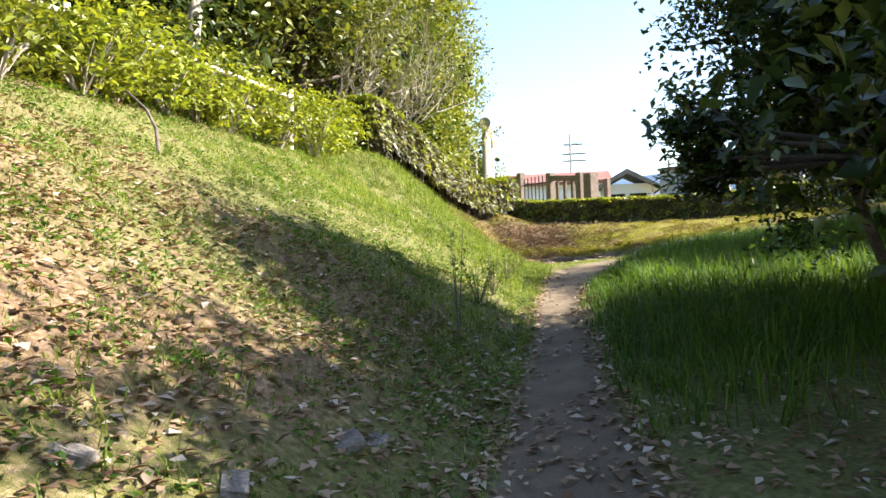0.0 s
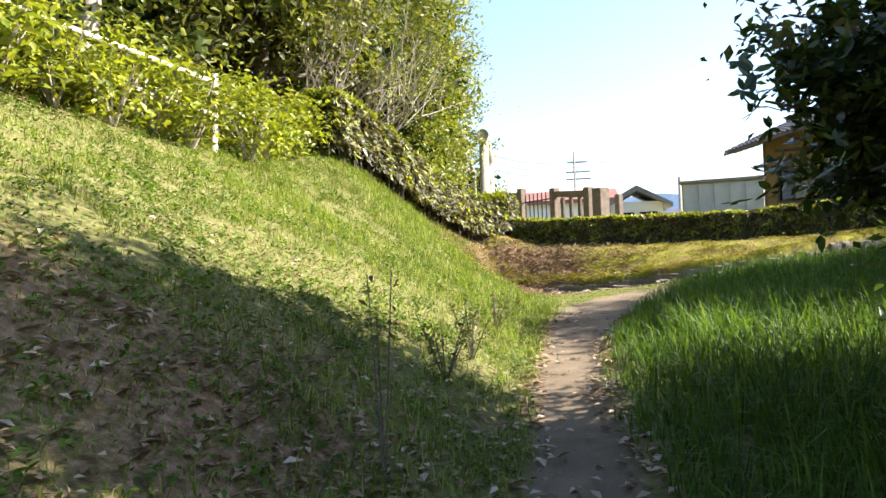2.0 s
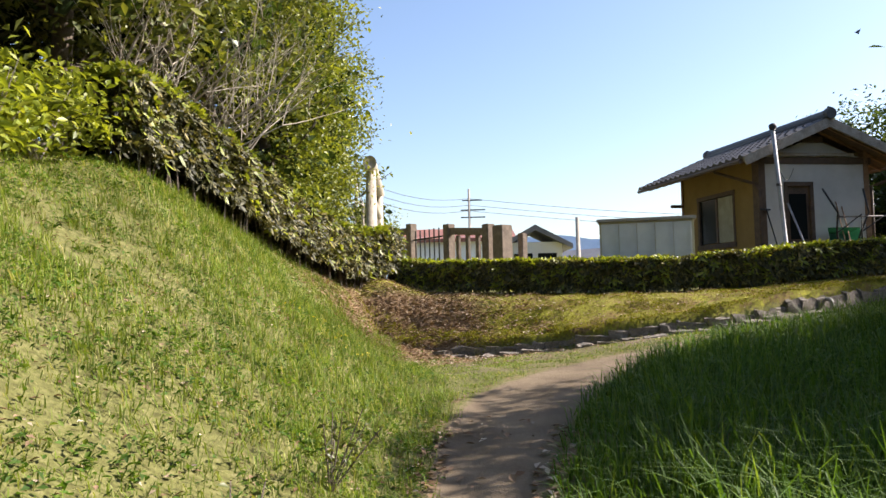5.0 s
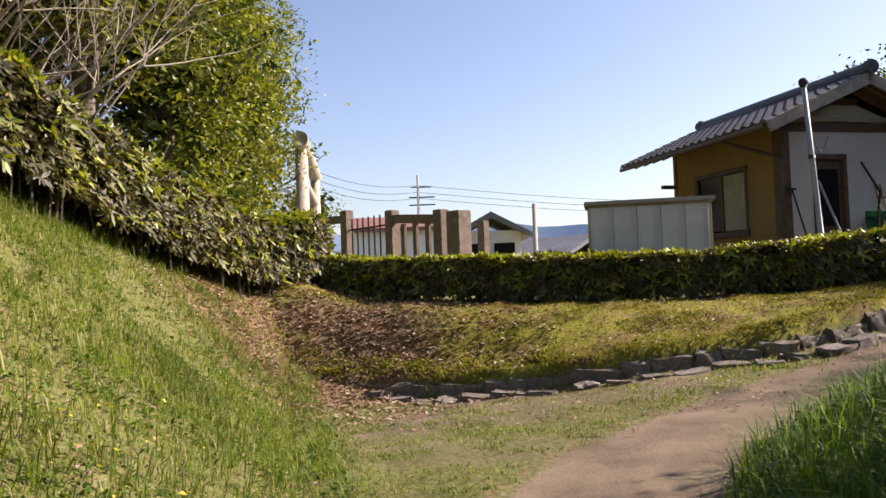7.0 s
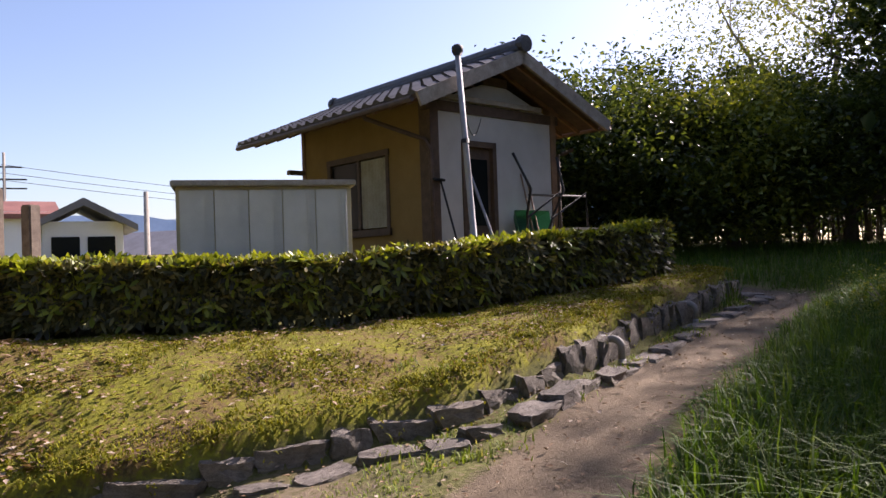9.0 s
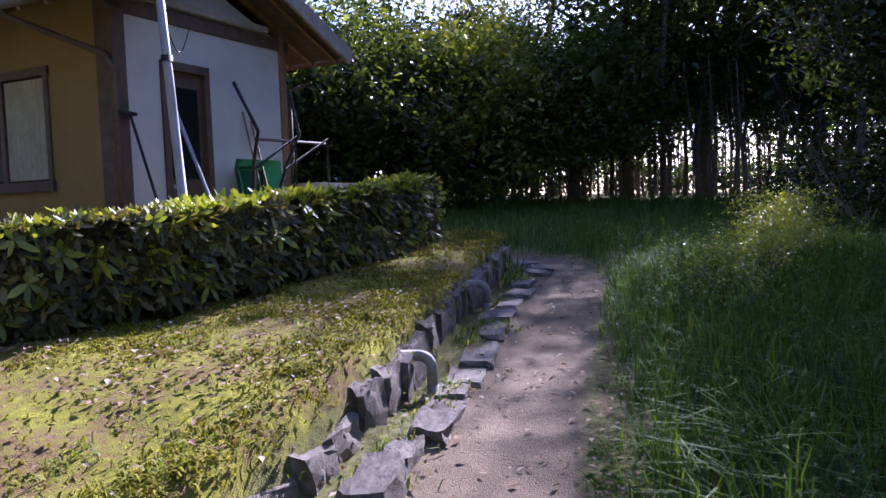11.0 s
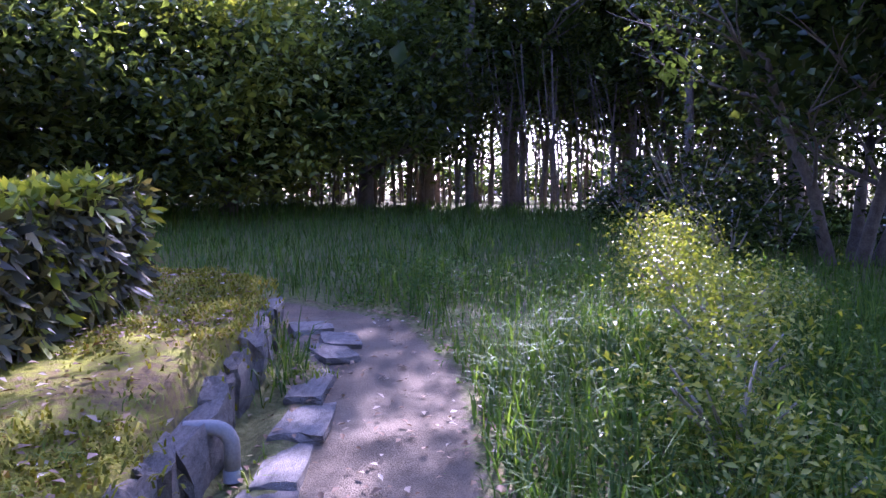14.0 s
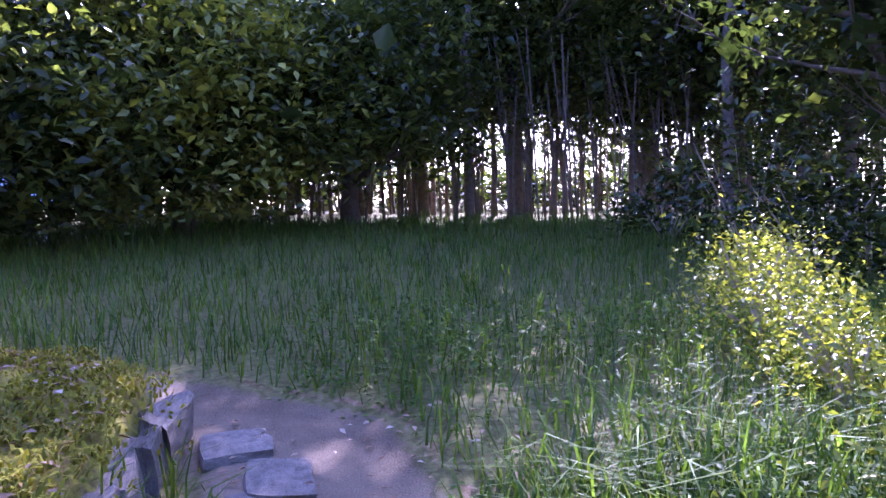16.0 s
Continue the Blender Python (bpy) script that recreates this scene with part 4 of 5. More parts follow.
# ---- trees ----
def limb(bm, r, start, direction, length, radius, depth, tips, curl=0.35):
    pts, p, d = [Vector(start)], Vector(start), Vector(direction).normalized()
    n = 5
    for i in range(n):
        d = (d + Vector((r.uniform(-1, 1), r.uniform(-1, 1), r.uniform(-0.4, 0.7))) * curl * 0.5).normalized()
        p = p + d * length / n
        pts.append(p)
    tube(bm, pts, [radius * (1 - 0.72 * i / n) for i in range(n + 1)], 7 if depth > 1 else 4, False)
    tips.append(pts[-1])
    if depth > 0:
        for k in range(3 if depth > 1 else 4):
            j = r.randint(2, n)
            nd = (d + Vector((r.uniform(-1, 1), r.uniform(-1, 1), r.uniform(-0.2, 0.8)))).normalized()
            limb(bm, r, pts[j], nd, length * r.uniform(0.5, 0.75), radius * 0.42, depth - 1, tips, curl)


def tree(x, y, trunk_h, trunk_r, crown, radii, clumps, per, leaf, leaf_size, label, group, seed, lean=(0, 0), clump=0.4, sink=0.1, floor=-0.6, stems=1, bark=None, depth=2, hollow=0.55, core=130):
    """A tree: tapered trunk with limbs, and a crown of clumped leaves. crown: centre of the crown above the foot."""
    g = lz(x, y)
    th = empty("tree", pose(x, y, g), label, "tree", group)
    r = random.Random(seed)
    bm = bmesh.new()
    tips = []
    for s in range(stems):
        a = r.uniform(0, math.tau)
        o = 0.0 if stems == 1 else r.uniform(0.1, 0.35)
        d = Vector((lean[0] + (0.35 * math.cos(a) if stems > 1 else 0), lean[1] + (0.35 * math.sin(a) if stems > 1 else 0), 1))
        base = Vector((o * math.cos(a), o * math.sin(a), -sink))
        pts = [base + d * trunk_h * t + Vector((r.uniform(-1, 1), r.uniform(-1, 1), 0)) * 0.06 * trunk_h * t for t in np.linspace(0, 1, 6)]
        rr = trunk_r * (1 if stems == 1 else 0.6)
        tube(bm, pts, [rr * 1.35, rr * 1.05, rr * 0.95, rr * 0.85, rr * 0.72, rr * 0.5], 10, False)
        for k in range(5):
            j = r.randint(2, 5)
            a2 = r.uniform(0, math.tau)
            limb(bm, r, pts[j], (math.cos(a2), math.sin(a2), r.uniform(0.2, 0.9)), min(max(radii), 1.25 * radii[0]) * r.uniform(0.55, 0.85), rr * 0.45, depth - 1, tips)
    part("trunk", bm, bark or BARK, th, smooth=True)
    if clumps:
        p = clump_points(crown, radii, clumps, per, clump, hollow, floor, seed)
        low = p[:, 2] > 0.25
        leaf_cloud("crown", p[low], leaf_size, leaf, th, 0.25, 0.5)
        # oversized leaves added inside every crown to block light, dark for shade
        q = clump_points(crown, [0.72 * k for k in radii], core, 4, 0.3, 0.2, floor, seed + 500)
        leaf_cloud("crown_light_block", q[q[:, 2] > 0.35], max(0.34, leaf_size * 2.6), LEAF_DARK, th, 0.2, 0.7)
    return th


# dark broad-leaved trees beside the path
tree(6.7, 5.1, 2.4, 0.09, (-0.1, 0.1, 2.9), (1.8, 2.1, 2.8), 620, 58, LEAF_DARK, 0.09, "dark glossy broad-leaved evergreen overhanging the path", "", 11, clump=0.24, floor=-0.85, stems=4, hollow=0.35, core=480)
bough = bpy.data.objects["tree"]
p = clump_points((-2.3, 0.12, 1.55), (0.42, 0.5, 0.48), 60, 12, 0.1, 0.1, -0.99, 211)
whorls("low_bough", p, rng.normal(size=p.shape) * 0.5 + [-0.3, 0, 0.7], 0.085, 5, LEAF_DARK, bough, 0.4, 0.42)
bm = bmesh.new()
for k in range(9):
    a = k * 0.7
    tube(bm, [(-0.1, 0.05, 1.2), (-1.2, 0.25 * math.sin(a), 1.45 + 0.1 * math.cos(a)), (-2.2, 0.3 * math.sin(a) + 0.15, 1.5 + 0.2 * math.cos(a)), (-2.6, 0.4 * math.sin(a) + 0.12, 1.55 + 0.35 * math.cos(a))], [0.045, 0.03, 0.016, 0.006], 6, False)
part("low_limbs", bm, BARK, bough, smooth=True)
# unseen trees, placed for the shade they throw on slope, path and grass
tree(12.6, 8.6, 1.8, 0.12, (0, 0, 2.3), (2.1, 1.9, 1.7), 240, 45, LEAF_DARK, 0.13, "dark glossy broad-leaved evergreen beside the tall grass, out of view, added for shade", "", 38, clump=0.35, stems=3, floor=-0.9, core=500)
tree(9.2, 3.2, 2.6, 0.12, (0, 0, 3.0), (2.3, 2.2, 2.6), 220, 45, LEAF_DARK, 0.13, "dark glossy broad-leaved evergreen beside the tall grass, out of view, added for shade", "", 12, clump=0.35, stems=3, floor=-0.9, core=400)
tree(7.0, 1.5, 2.4, 0.12, (0, 0, 3.1), (2.2, 2.1, 2.5), 220, 45, LEAF_DARK, 0.13, "dark glossy broad-leaved evergreen beside the tall grass, out of view, added for shade", "", 15, clump=0.35, stems=3, floor=-0.9, core=500)
tree(4.7, 1.6, 1.5, 0.1, (0, 0, 1.7), (1.7, 1.8, 1.5), 200, 48, LEAF_DARK, 0.12, "dark glossy broad-leaved evergreen beside the tall grass, out of view, added for shade", "", 37, clump=0.3, stems=3, floor=-0.7, core=420)
tree(5.2, -1.6, 1.5, 0.12, (0, 0, 1.7), (1.9, 2.0, 1.5), 180, 45, LEAF_DARK, 0.13, "dark glossy broad-leaved evergreen beside the tall grass, out of view, added for shade", "", 16, clump=0.35, stems=3, floor=-0.9, core=400)
# trees that shade the tall grass
for x, y, sd in ((23.0, 7.8, 61),):
    tree(x, y, 2.6, 0.12, (0, 0, 3.5), (2.3, 2.1, 2.4), 330, 44, LEAF_DARK, 0.14, "dark evergreen tree with leaning low stems", "trees by the grass", sd, clump=0.4, core=260, stems=4, floor=-0.8)
# these three stand out of view, added only as shadow casters
for x, y, h, sd in ((15.2, 8.3, 5.4, 13), (18.0, 8.0, 5.8, 14), (20.8, 7.2, 5.6, 17)):
    tree(x, y, h * 0.6, 0.16, (0, 0, h * 0.72), (2.4, 2.2, h * 0.4), 220, 42, LEAF_DARK, 0.15, "dark evergreen tree standing in tall grass, unseen, added for shade", "trees by the grass", sd, clump=0.42, core=320)
# crowns above the view, added to shade path and grass but not weeds
for x, y, sd in ((28.4, 7.3, 19), (29.8, 5.0, 20)):
    tree(x, y, 8.0, 0.09, (0, 0, 8.9), (2.5, 2.5, 2.1), 240, 40, LEAF_DARK, 0.16, "tall evergreen at the end of the path, high crown added unseen for shade", "trees at the end of the path", sd, clump=0.45, core=240)

# small gappy crown, also out of view, added to dapple the bank
tree(31.2, 11.1, 8.4, 0.07, (0, 0, 9.6), (1.5, 1.4, 1.3), 60, 40, LEAF_DARK, 0.16, "tall evergreen at the end of the path, high crown added unseen for shade", "trees at the end of the path", 18, clump=0.4, core=30)

# forest on the mound
# trees in LEAF_SUN have their sunlit look in the leaf colour
MOUND_TREES = [
    (-1.3, 13.4, 8.5, 2.6, LEAF_DARK, 21), (0.6, 16.2, 8.0, 2.5, LEAF_MID, 22), (2.2, 18.4, 8.5, 2.6, LEAF_MID, 23),
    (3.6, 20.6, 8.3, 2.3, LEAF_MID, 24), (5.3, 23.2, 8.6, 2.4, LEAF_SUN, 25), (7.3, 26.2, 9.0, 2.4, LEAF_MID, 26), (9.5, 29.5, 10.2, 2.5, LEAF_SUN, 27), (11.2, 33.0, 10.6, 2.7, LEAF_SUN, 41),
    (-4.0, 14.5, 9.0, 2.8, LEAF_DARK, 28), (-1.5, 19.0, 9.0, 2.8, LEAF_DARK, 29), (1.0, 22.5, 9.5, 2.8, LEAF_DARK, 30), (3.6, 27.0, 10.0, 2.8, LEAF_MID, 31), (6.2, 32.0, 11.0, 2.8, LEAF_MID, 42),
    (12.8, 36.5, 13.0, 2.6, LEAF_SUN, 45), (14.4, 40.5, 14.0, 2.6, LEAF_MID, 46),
    (-5.5, 10.0, 8.0, 2.6, LEAF_DARK, 32), (-7.5, 6.0, 8.0, 2.8, LEAF_DARK, 33)]
for x, y, h, rad, mat, sd in MOUND_TREES:
    tree(x, y, h * 0.55, 0.19, (0.15, -0.1, h * 0.47), (rad, rad, h * 0.52), 330, 34, mat, 0.175, "tall evergreen of the wood on the mound", "trees of the mound wood", sd, clump=0.4, floor=-0.45 if sd in (23, 24, 25, 26) else -0.98, hollow=0.5, core=260)
for x, y, tr, bk, sd in ((0.45, 14.0, 0.15, BARK_PALE, 35), (-2.3, 12.6, 0.22, BARK, 36)):
    tree(x, y, 5.0, tr, (0, 0, 5.6), (2.4, 2.4, 2.4), 240, 42, LEAF_DARK, 0.16, "evergreen with a bare grey trunk at the wood's edge", "trees of the mound wood", sd, lean=(0.06, 0.02), clump=0.42, floor=-0.6, bark=bk, core=160)
# bare twiggy shrub in front of the wood
for x, y, sd in ((5.3, 20.6, 3), (6.2, 22.0, 5), (4.4, 19.6, 9)):
    g = lz(x, y)
    th = empty("bare_shrub", pose(x, y, g), "leafless grey twiggy shrub on the edge of the wood", "shrub", "bare shrubs")
    r = random.Random(sd)
    bm = bmesh.new()
    tips = []
    for k in range(8):
        limb(bm, r, (0, 0, 0.3 + 0.2 * k), (r.uniform(0, 1.0), r.uniform(-1.0, -0.1), r.uniform(0.3, 1.2)), r.uniform(1.5, 2.6), 0.03, 2, tips, 0.3)
    part("crown", bm, BARK_PALE, th)

# wood at the end of the path
# dark leaf made paler and more translucent, to carry the backlit look
LEAF_BACK = leafy("backlit_evergreen_leaf", (0.04, 0.06, 0.015), (0.1, 0.135, 0.03), (0.2, 0.23, 0.05), 0.3, 0.58)
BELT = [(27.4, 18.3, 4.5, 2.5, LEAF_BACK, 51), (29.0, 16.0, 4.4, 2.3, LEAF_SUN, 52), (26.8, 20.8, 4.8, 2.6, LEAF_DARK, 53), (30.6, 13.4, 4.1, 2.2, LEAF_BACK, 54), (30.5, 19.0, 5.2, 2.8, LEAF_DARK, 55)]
for x, y, h, rad, mat, sd in BELT:
    tree(x, y, h * 0.5, 0.16, (0, 0, h * 0.46), (rad, rad, h * 0.54), 380, 44, mat, 0.16, "dense dark evergreen at the end of the path", "trees at the end of the path", sd, clump=0.4, floor=-0.99 if x < 30 else -0.4, core=200)
HIGH = [(32.8, 15.6, 5.2, 2.4, 61), (32.6, 11.9, 9.2, 2.4, 62), (32.6, 9.8, 8.8, 2.4, 71), (32.4, 7.0, 6.6, 2.3, 63), (31.0, 4.2, 8.2, 2.6, 64), (29.4, 4.4, 6.6, 2.2, 67), (25.0, 5.6, 6.8, 2.2, 68), (29.0, 2.0, 8.0, 2.8, 69), (24.0, 2.0, 7.2, 2.6, 70)]
for x, y, h, rad, sd in HIGH:
    tree(x, y, h * 0.62, 0.15, (0, 0, h * 0.6), (rad, rad, h * 0.46), 400 if x > 30.5 else 240, 38, LEAF_BACK, 0.15, "glossy dark evergreen with a bare lower trunk", "trees at the end of the path", sd, clump=0.4, floor=-0.95, core=260 if x > 30.5 else 110)
r = random.Random(77)
for i in range(240):
    x, y = r.uniform(30.8, 34.6), 1.0 + i * 0.066 + r.uniform(-0.15, 0.15)
    h = r.uniform(2.6, 3.8)
    th = empty("sapling", pose(x, y, lz(x, y)), "thin dark sapling stem against bright ground", "tree", "saplings of the belt")
    bm = bmesh.new()
    rr = r.uniform(0.02, 0.035) if r.random() < 0.9 else r.uniform(0.06, 0.1)
    tube(bm, [(0, 0, -0.1), (r.uniform(-0.1, 0.1), r.uniform(-0.12, 0.12), h * 0.5), (r.uniform(-0.2, 0.2), r.uniform(-0.25, 0.25), h)], [rr, rr * 0.8, rr * 0.6], 6, False)
    tube(bm, [(0, 0, h * 0.35), (r.uniform(-0.2, 0.2), r.uniform(0.2, 0.5), h)], [rr * 0.5, rr * 0.3], 5, False)
    part("stem", bm, BARK, th)
# low crowns that close the wood above the stems
for i in range(11):
    x, y = 33.0 + r.uniform(-0.7, 0.7), 1.6 + i * 1.45 + r.uniform(-0.2, 0.2)
    tree(x, y, 2.6, 0.06, (0, 0, 3.3 if y < 12.5 else 2.8), (1.25, 1.25, 1.4), 150, 36, LEAF_BACK, 0.15, "young evergreen filling the edge of the wood", "trees at the end of the path", 700 + i, clump=0.4, floor=-0.95, core=140)
# light airy trees above the wood
for x, y, h, sd in ((36.0, 16.6, 10.5, 81), (37.0, 14.0, 11.0, 82)):
    tree(x, y, h * 0.6, 0.16, (0, 0, h * 0.72), (2.6, 2.6, h * 0.28), 110, 26, LEAF_SUN, 0.15, "light airy tree with thin limbs above the wood", "airy trees", sd, clump=0.5, bark=BARK_PALE, depth=3, core=0)
# bare far tree behind the gate
tree(19.5, 46, 4.5, 0.12, (0, 0, 5), (2.4, 2.4, 2.6), 0, 0, LEAF_MID, 0.1, "bare spring tree behind the gate", "", 91, bark=BARK_PALE, depth=3)
tree(24.5, 58, 4.0, 0.12, (0, 0, 4), (2.2, 2.2, 2.2), 60, 20, LEAF_SUN, 0.2, "sparse far tree near the gate", "", 92, bark=BARK_PALE, depth=3)


# ---- rail fence and undergrowth on the mound ----
def offset_point(s, d):
    x, y, a = along(TOE, s)
    return x - math.sin(a) * d, y + math.cos(a) * d


def rail_fence():
    th = empty("rail_fence", pose(0, 0, 0), "old pale pole rail fence along the edge of the wood", "fence")
    spots = [(-3.2, 6.4), (-1.0, 9.9), (2.1, 13.1)]
    tops = []
    for x, y in spots:
        g = lz(x, y)
        part("post", tube(bmesh.new(), [(x, y, g - 0.1), (x + 0.03, y, g + 0.5), (x + 0.05, y + 0.02, g + 1.0)], [0.05, 0.045, 0.045], 8), WOOD_PALE, th, smooth=True)
        tops.append(Vector((x, y, g)))
    for a, b in zip(tops, tops[1:]):
        for h in (0.92, 0.5):
            part("rail", tube(bmesh.new(), [a + Vector((0.04, 0, h)), (a + b) / 2 + Vector((0, 0, h - 0.03)), b + Vector((0.04, 0, h - 0.04))], 0.04, 8), WOOD_PALE, th, smooth=True)


rail_fence()


def shrub(x, y, radii, n, mat, size, label, group, seed, lift=0.0):
    g = lz(x, y)
    th = empty("shrub", pose(x, y, g), label, "shrub", group)
    p = clump_points((0, 0, radii[2] * 0.7 + lift), radii, max(n // 25, 4), 25, 0.17, 0.3, -0.8, seed)
    leaf_cloud("foliage", p[p[:, 2] > 0.02], size, mat, th, 0.35, 0.5)
    r = random.Random(seed)
    bm = bmesh.new()
    for k in range(9):
        a = r.uniform(0, math.tau)
        t = Vector((radii[0] * 0.7 * math.cos(a), radii[1] * 0.7 * math.sin(a), radii[2] * r.uniform(0.7, 1.4)))
        tube(bm, [(0, 0, -0.05), t * 0.5 + Vector((0, 0, 0.05)), t], [0.015, 0.011, 0.005], 4, False)
    tagged(part("stalk", bm, BARK_PALE, th), kind="stuff")


r = random.Random(21)
for i in range(26):
    s = 14.0 + i * 0.6
    d = 4.9 + r.uniform(-0.25, 0.7)
    x, y = offset_point(s, d)
    shrub(x, y, (0.62, 0.62, r.uniform(0.45, 0.7)), 650, r.choice((LEAF_YOUNG, LEAF_SUN, LEAF_MID)), 0.11, "yellow-green undergrowth shrub at the wood's edge", "undergrowth shrubs", 100 + i)
for i in range(34):
    s = 12.0 + i * 0.55
    x, y = offset_point(s, 6.2 + r.uniform(-0.3, 0.9))
    shrub(x, y, (0.8, 0.8, r.uniform(0.8, 1.3)), 700, LEAF_MID if r.random() < 0.5 else LEAF_DARK, 0.14, "dark leafy undergrowth below the trees", "dark undergrowth", 160 + i)
for i, (x, y) in enumerate(((-1.6, 8.6), (-0.7, 9.6), (0.1, 10.4), (0.5, 11.1), (1.0, 11.5), (1.4, 12.2), (1.8, 12.3), (2.6, 13.5), (2.9, 14.3), (3.3, 15.0), (3.6, 15.7), (2.3, 14.0), (0.0, 11.3), (2.9, 15.4))):
    shrub(x, y, (0.5, 0.5, r.uniform(0.45, 0.7)), 650, LEAF_YOUNG if i % 3 else LEAF_SUN, 0.11, "yellow-green undergrowth shrub at the wood's edge", "undergrowth shrubs", 260 + i)
for i, (x, y) in enumerate(((3.2, 19.4), (4.2, 20.8), (5.4, 22.2), (6.6, 23.4), (7.8, 24.6), (9.0, 25.6), (10.0, 26.6), (8.8, 26.6), (10.2, 28.2), (11.4, 30.4), (12.2, 32.2), (7.2, 24.4))):
    shrub(x, y, (1.0, 1.0, r.uniform(0.6, 1.0)), 900, LEAF_DARK, 0.15, "dark undergrowth behind the climbing hedge", "undergrowth behind the hedge", 230 + i)
# sunlit weeds beside the path
for x, y, h, sd in ((21.7, 10.8, 0.5, 301), (21.1, 11.1, 0.44, 302), (20.5, 11.1, 0.4, 303), (19.9, 11.35, 0.4, 304), (19.2, 11.4, 0.36, 305), (18.6, 11.8, 0.36, 306), (18.0, 12.0, 0.32, 307), (17.3, 12.4, 0.34, 308), (19.6, 10.9, 0.3, 309), (16.7, 12.5, 0.22, 310), (22.4, 10.3, 0.5, 311)):
    shrub(x, y, (0.36, 0.36, h), 1500, LEAF_YOUNG, 0.042, "tall leafy weed in the sun beside the path", "sunlit weeds", sd)
# dark brush below the far trees
r = random.Random(31)
for i, y in enumerate((-1.0, 0.6, 2.0, 3.4, 4.6, 12.4, 13.6, 15.0, 16.6, 18.2, 6.2, 9.6, 7.8, 11.2, 5.4)):
    shrub(34.6 + r.uniform(-0.4, 0.4), y, (0.9, 0.95, r.uniform(0.9, 1.5) if y < 5 or y > 12 else 0.62), 900, LEAF_DARK, 0.17, "dark brush below the far trees", "dark brush", 400 + i)
for i in range(17):
    y = 1.5 + i * 0.95
    shrub(36.6 + r.uniform(-0.3, 0.3), y, (0.8, 0.75, r.uniform(1.0, 1.3) if 5 < y < 10 else r.uniform(0.6, 1.2)), 750, LEAF_DARK, 0.16, "dark brush below the far trees", "dark brush", 450 + i)
for i, (x, y) in enumerate(((23.6, 9.0), (24.4, 7.8), (25.6, 8.6), (26.6, 7.2), (24.0, 6.4), (27.2, 8.9))):
    shrub(x, y, (0.9, 0.9, r.uniform(0.7, 1.2)), 900, LEAF_DARK, 0.12, "dark brush below the far trees", "dark brush", 430 + i)


def weed(x, y, h, label, seed, size=0.05):
    th = empty("weed", pose(x, y, lz(x, y)), label, "plant", "thin weeds")
    r = random.Random(seed)
    bm = bmesh.new()
    pts = []
    for k in range(7 if h < 0.7 else 3):
        a, q = r.uniform(0, math.tau), r.uniform(0.06, 0.3) * (1 if h < 0.7 else 0.25)
        t = Vector((q * math.cos(a), q * math.sin(a), h * r.uniform(0.7, 1.0)))
        tube(bm, [(0, 0, -0.02), t * 0.5, t], [0.006, 0.005, 0.003], 4, False)
        pts += [tuple(t * f + Vector((r.uniform(-1, 1), r.uniform(-1, 1), r.uniform(-1, 1))) * 0.03) for f in np.linspace(0.3, 1.0, 16)]
    tagged(part("stalk", bm, BARK, th), kind="stuff")
    leaf_cloud("leaves", np.array(pts), size, LEAF_MID, th, 0.2, 0.4)


weed(3.85, 8.75, 0.5, "small dark branching weed beside the path", 1)
weed(4.7, 10.2, 0.45, "small dark branching weed beside the path", 2)
weed(2.35, 6.1, 0.95, "thin upright dark weed on the slope", 3)
weed(3.3, 7.9, 0.5, "thin upright dark weed on the slope", 4)
th = empty("dead_branch", pose(0.0, 7.9, lz(0.0, 7.9)), "curved dead branch standing in the slope", "branch")
part("stick", tube(bmesh.new(), [(0, 0, -0.1), (-0.02, 0, 0.25), (-0.1, 0.08, 0.45), (-0.28, 0.15, 0.65)], [0.02, 0.018, 0.015, 0.008], 7), BARK, th, smooth=True)

# loose stones on the slope
for i, (x, y, s) in enumerate(((0.75, 3.5, 0.13), (0.95, 3.65, 0.09), (0.2, 2.8, 0.1), (1.0, 2.8, 0.11), (-0.3, 2.7, 0.1))):
    ob = new("rock", stone_mesh(60 + i, s * 1.3, s, s * 0.5))
    ob.matrix_basis = pose(x, y, lz(x, y) + s * 0.1, 8, -18, 40 * i)
    tagged(ob, "grey stone lying in the leaf litter of the slope", "stone", "loose stones")

# ---- grass, moss, fallen leaves ----
def zone_free(x, y, off=0.5):
    return path_cover(x, y) < off


def on_bank(x, y):
    return line_dist(x, y, KERB) > 0.02


def slope_keep(x, y):
    d = line_dist(x, y, TOE)
    patch = smooth(0.34, 0.66, field(x, y, 0.7, 1))
    lush = smooth(4.0, 8.5, y - 0.5 * d)
    thin = (0.28 + 0.5 * patch) * (1 - lush) + (0.45 + 0.55 * patch) * lush
    return (d > -0.2) * (d < 5.0) * zone_free(x, y) * thin * (~on_bank(x, y))


def put_grass(name, xy, h, w, mat, label, lean=0.5):
    ob = blades(name, xy, land(xy[:, 0], xy[:, 1]), h, w, mat, lean)
    return tagged(ob, label, "grass", kind="stuff")


xy = tufts(scatter(470000, -4, 10.5, 0.5, 23, slope_keep), 9, 0.04)
d = line_dist(xy[:, 0], xy[:, 1], TOE)
long = smooth(0.45, 0.75, field(xy[:, 0], xy[:, 1], 1.1, 2))
put_grass("slope_grass", xy, 0.05 + 0.055 * long + 0.04 * smooth(1.6, 0.3, d) * (xy[:, 1] > 5) + 0.03 * (xy[:, 1] > 11), 0.0065, GRASS, "short bright spring grass on the sunny slope", 1.15)
xy = scatter(24000, 2.5, 9.5, 11.5, 20, lambda x, y: (np.abs(line_dist(x, y, TOE) - 2.0) < 1.9) * smooth(0.4, 0.7, field(x, y, 0.8, 4)) * (~on_bank(x, y)))
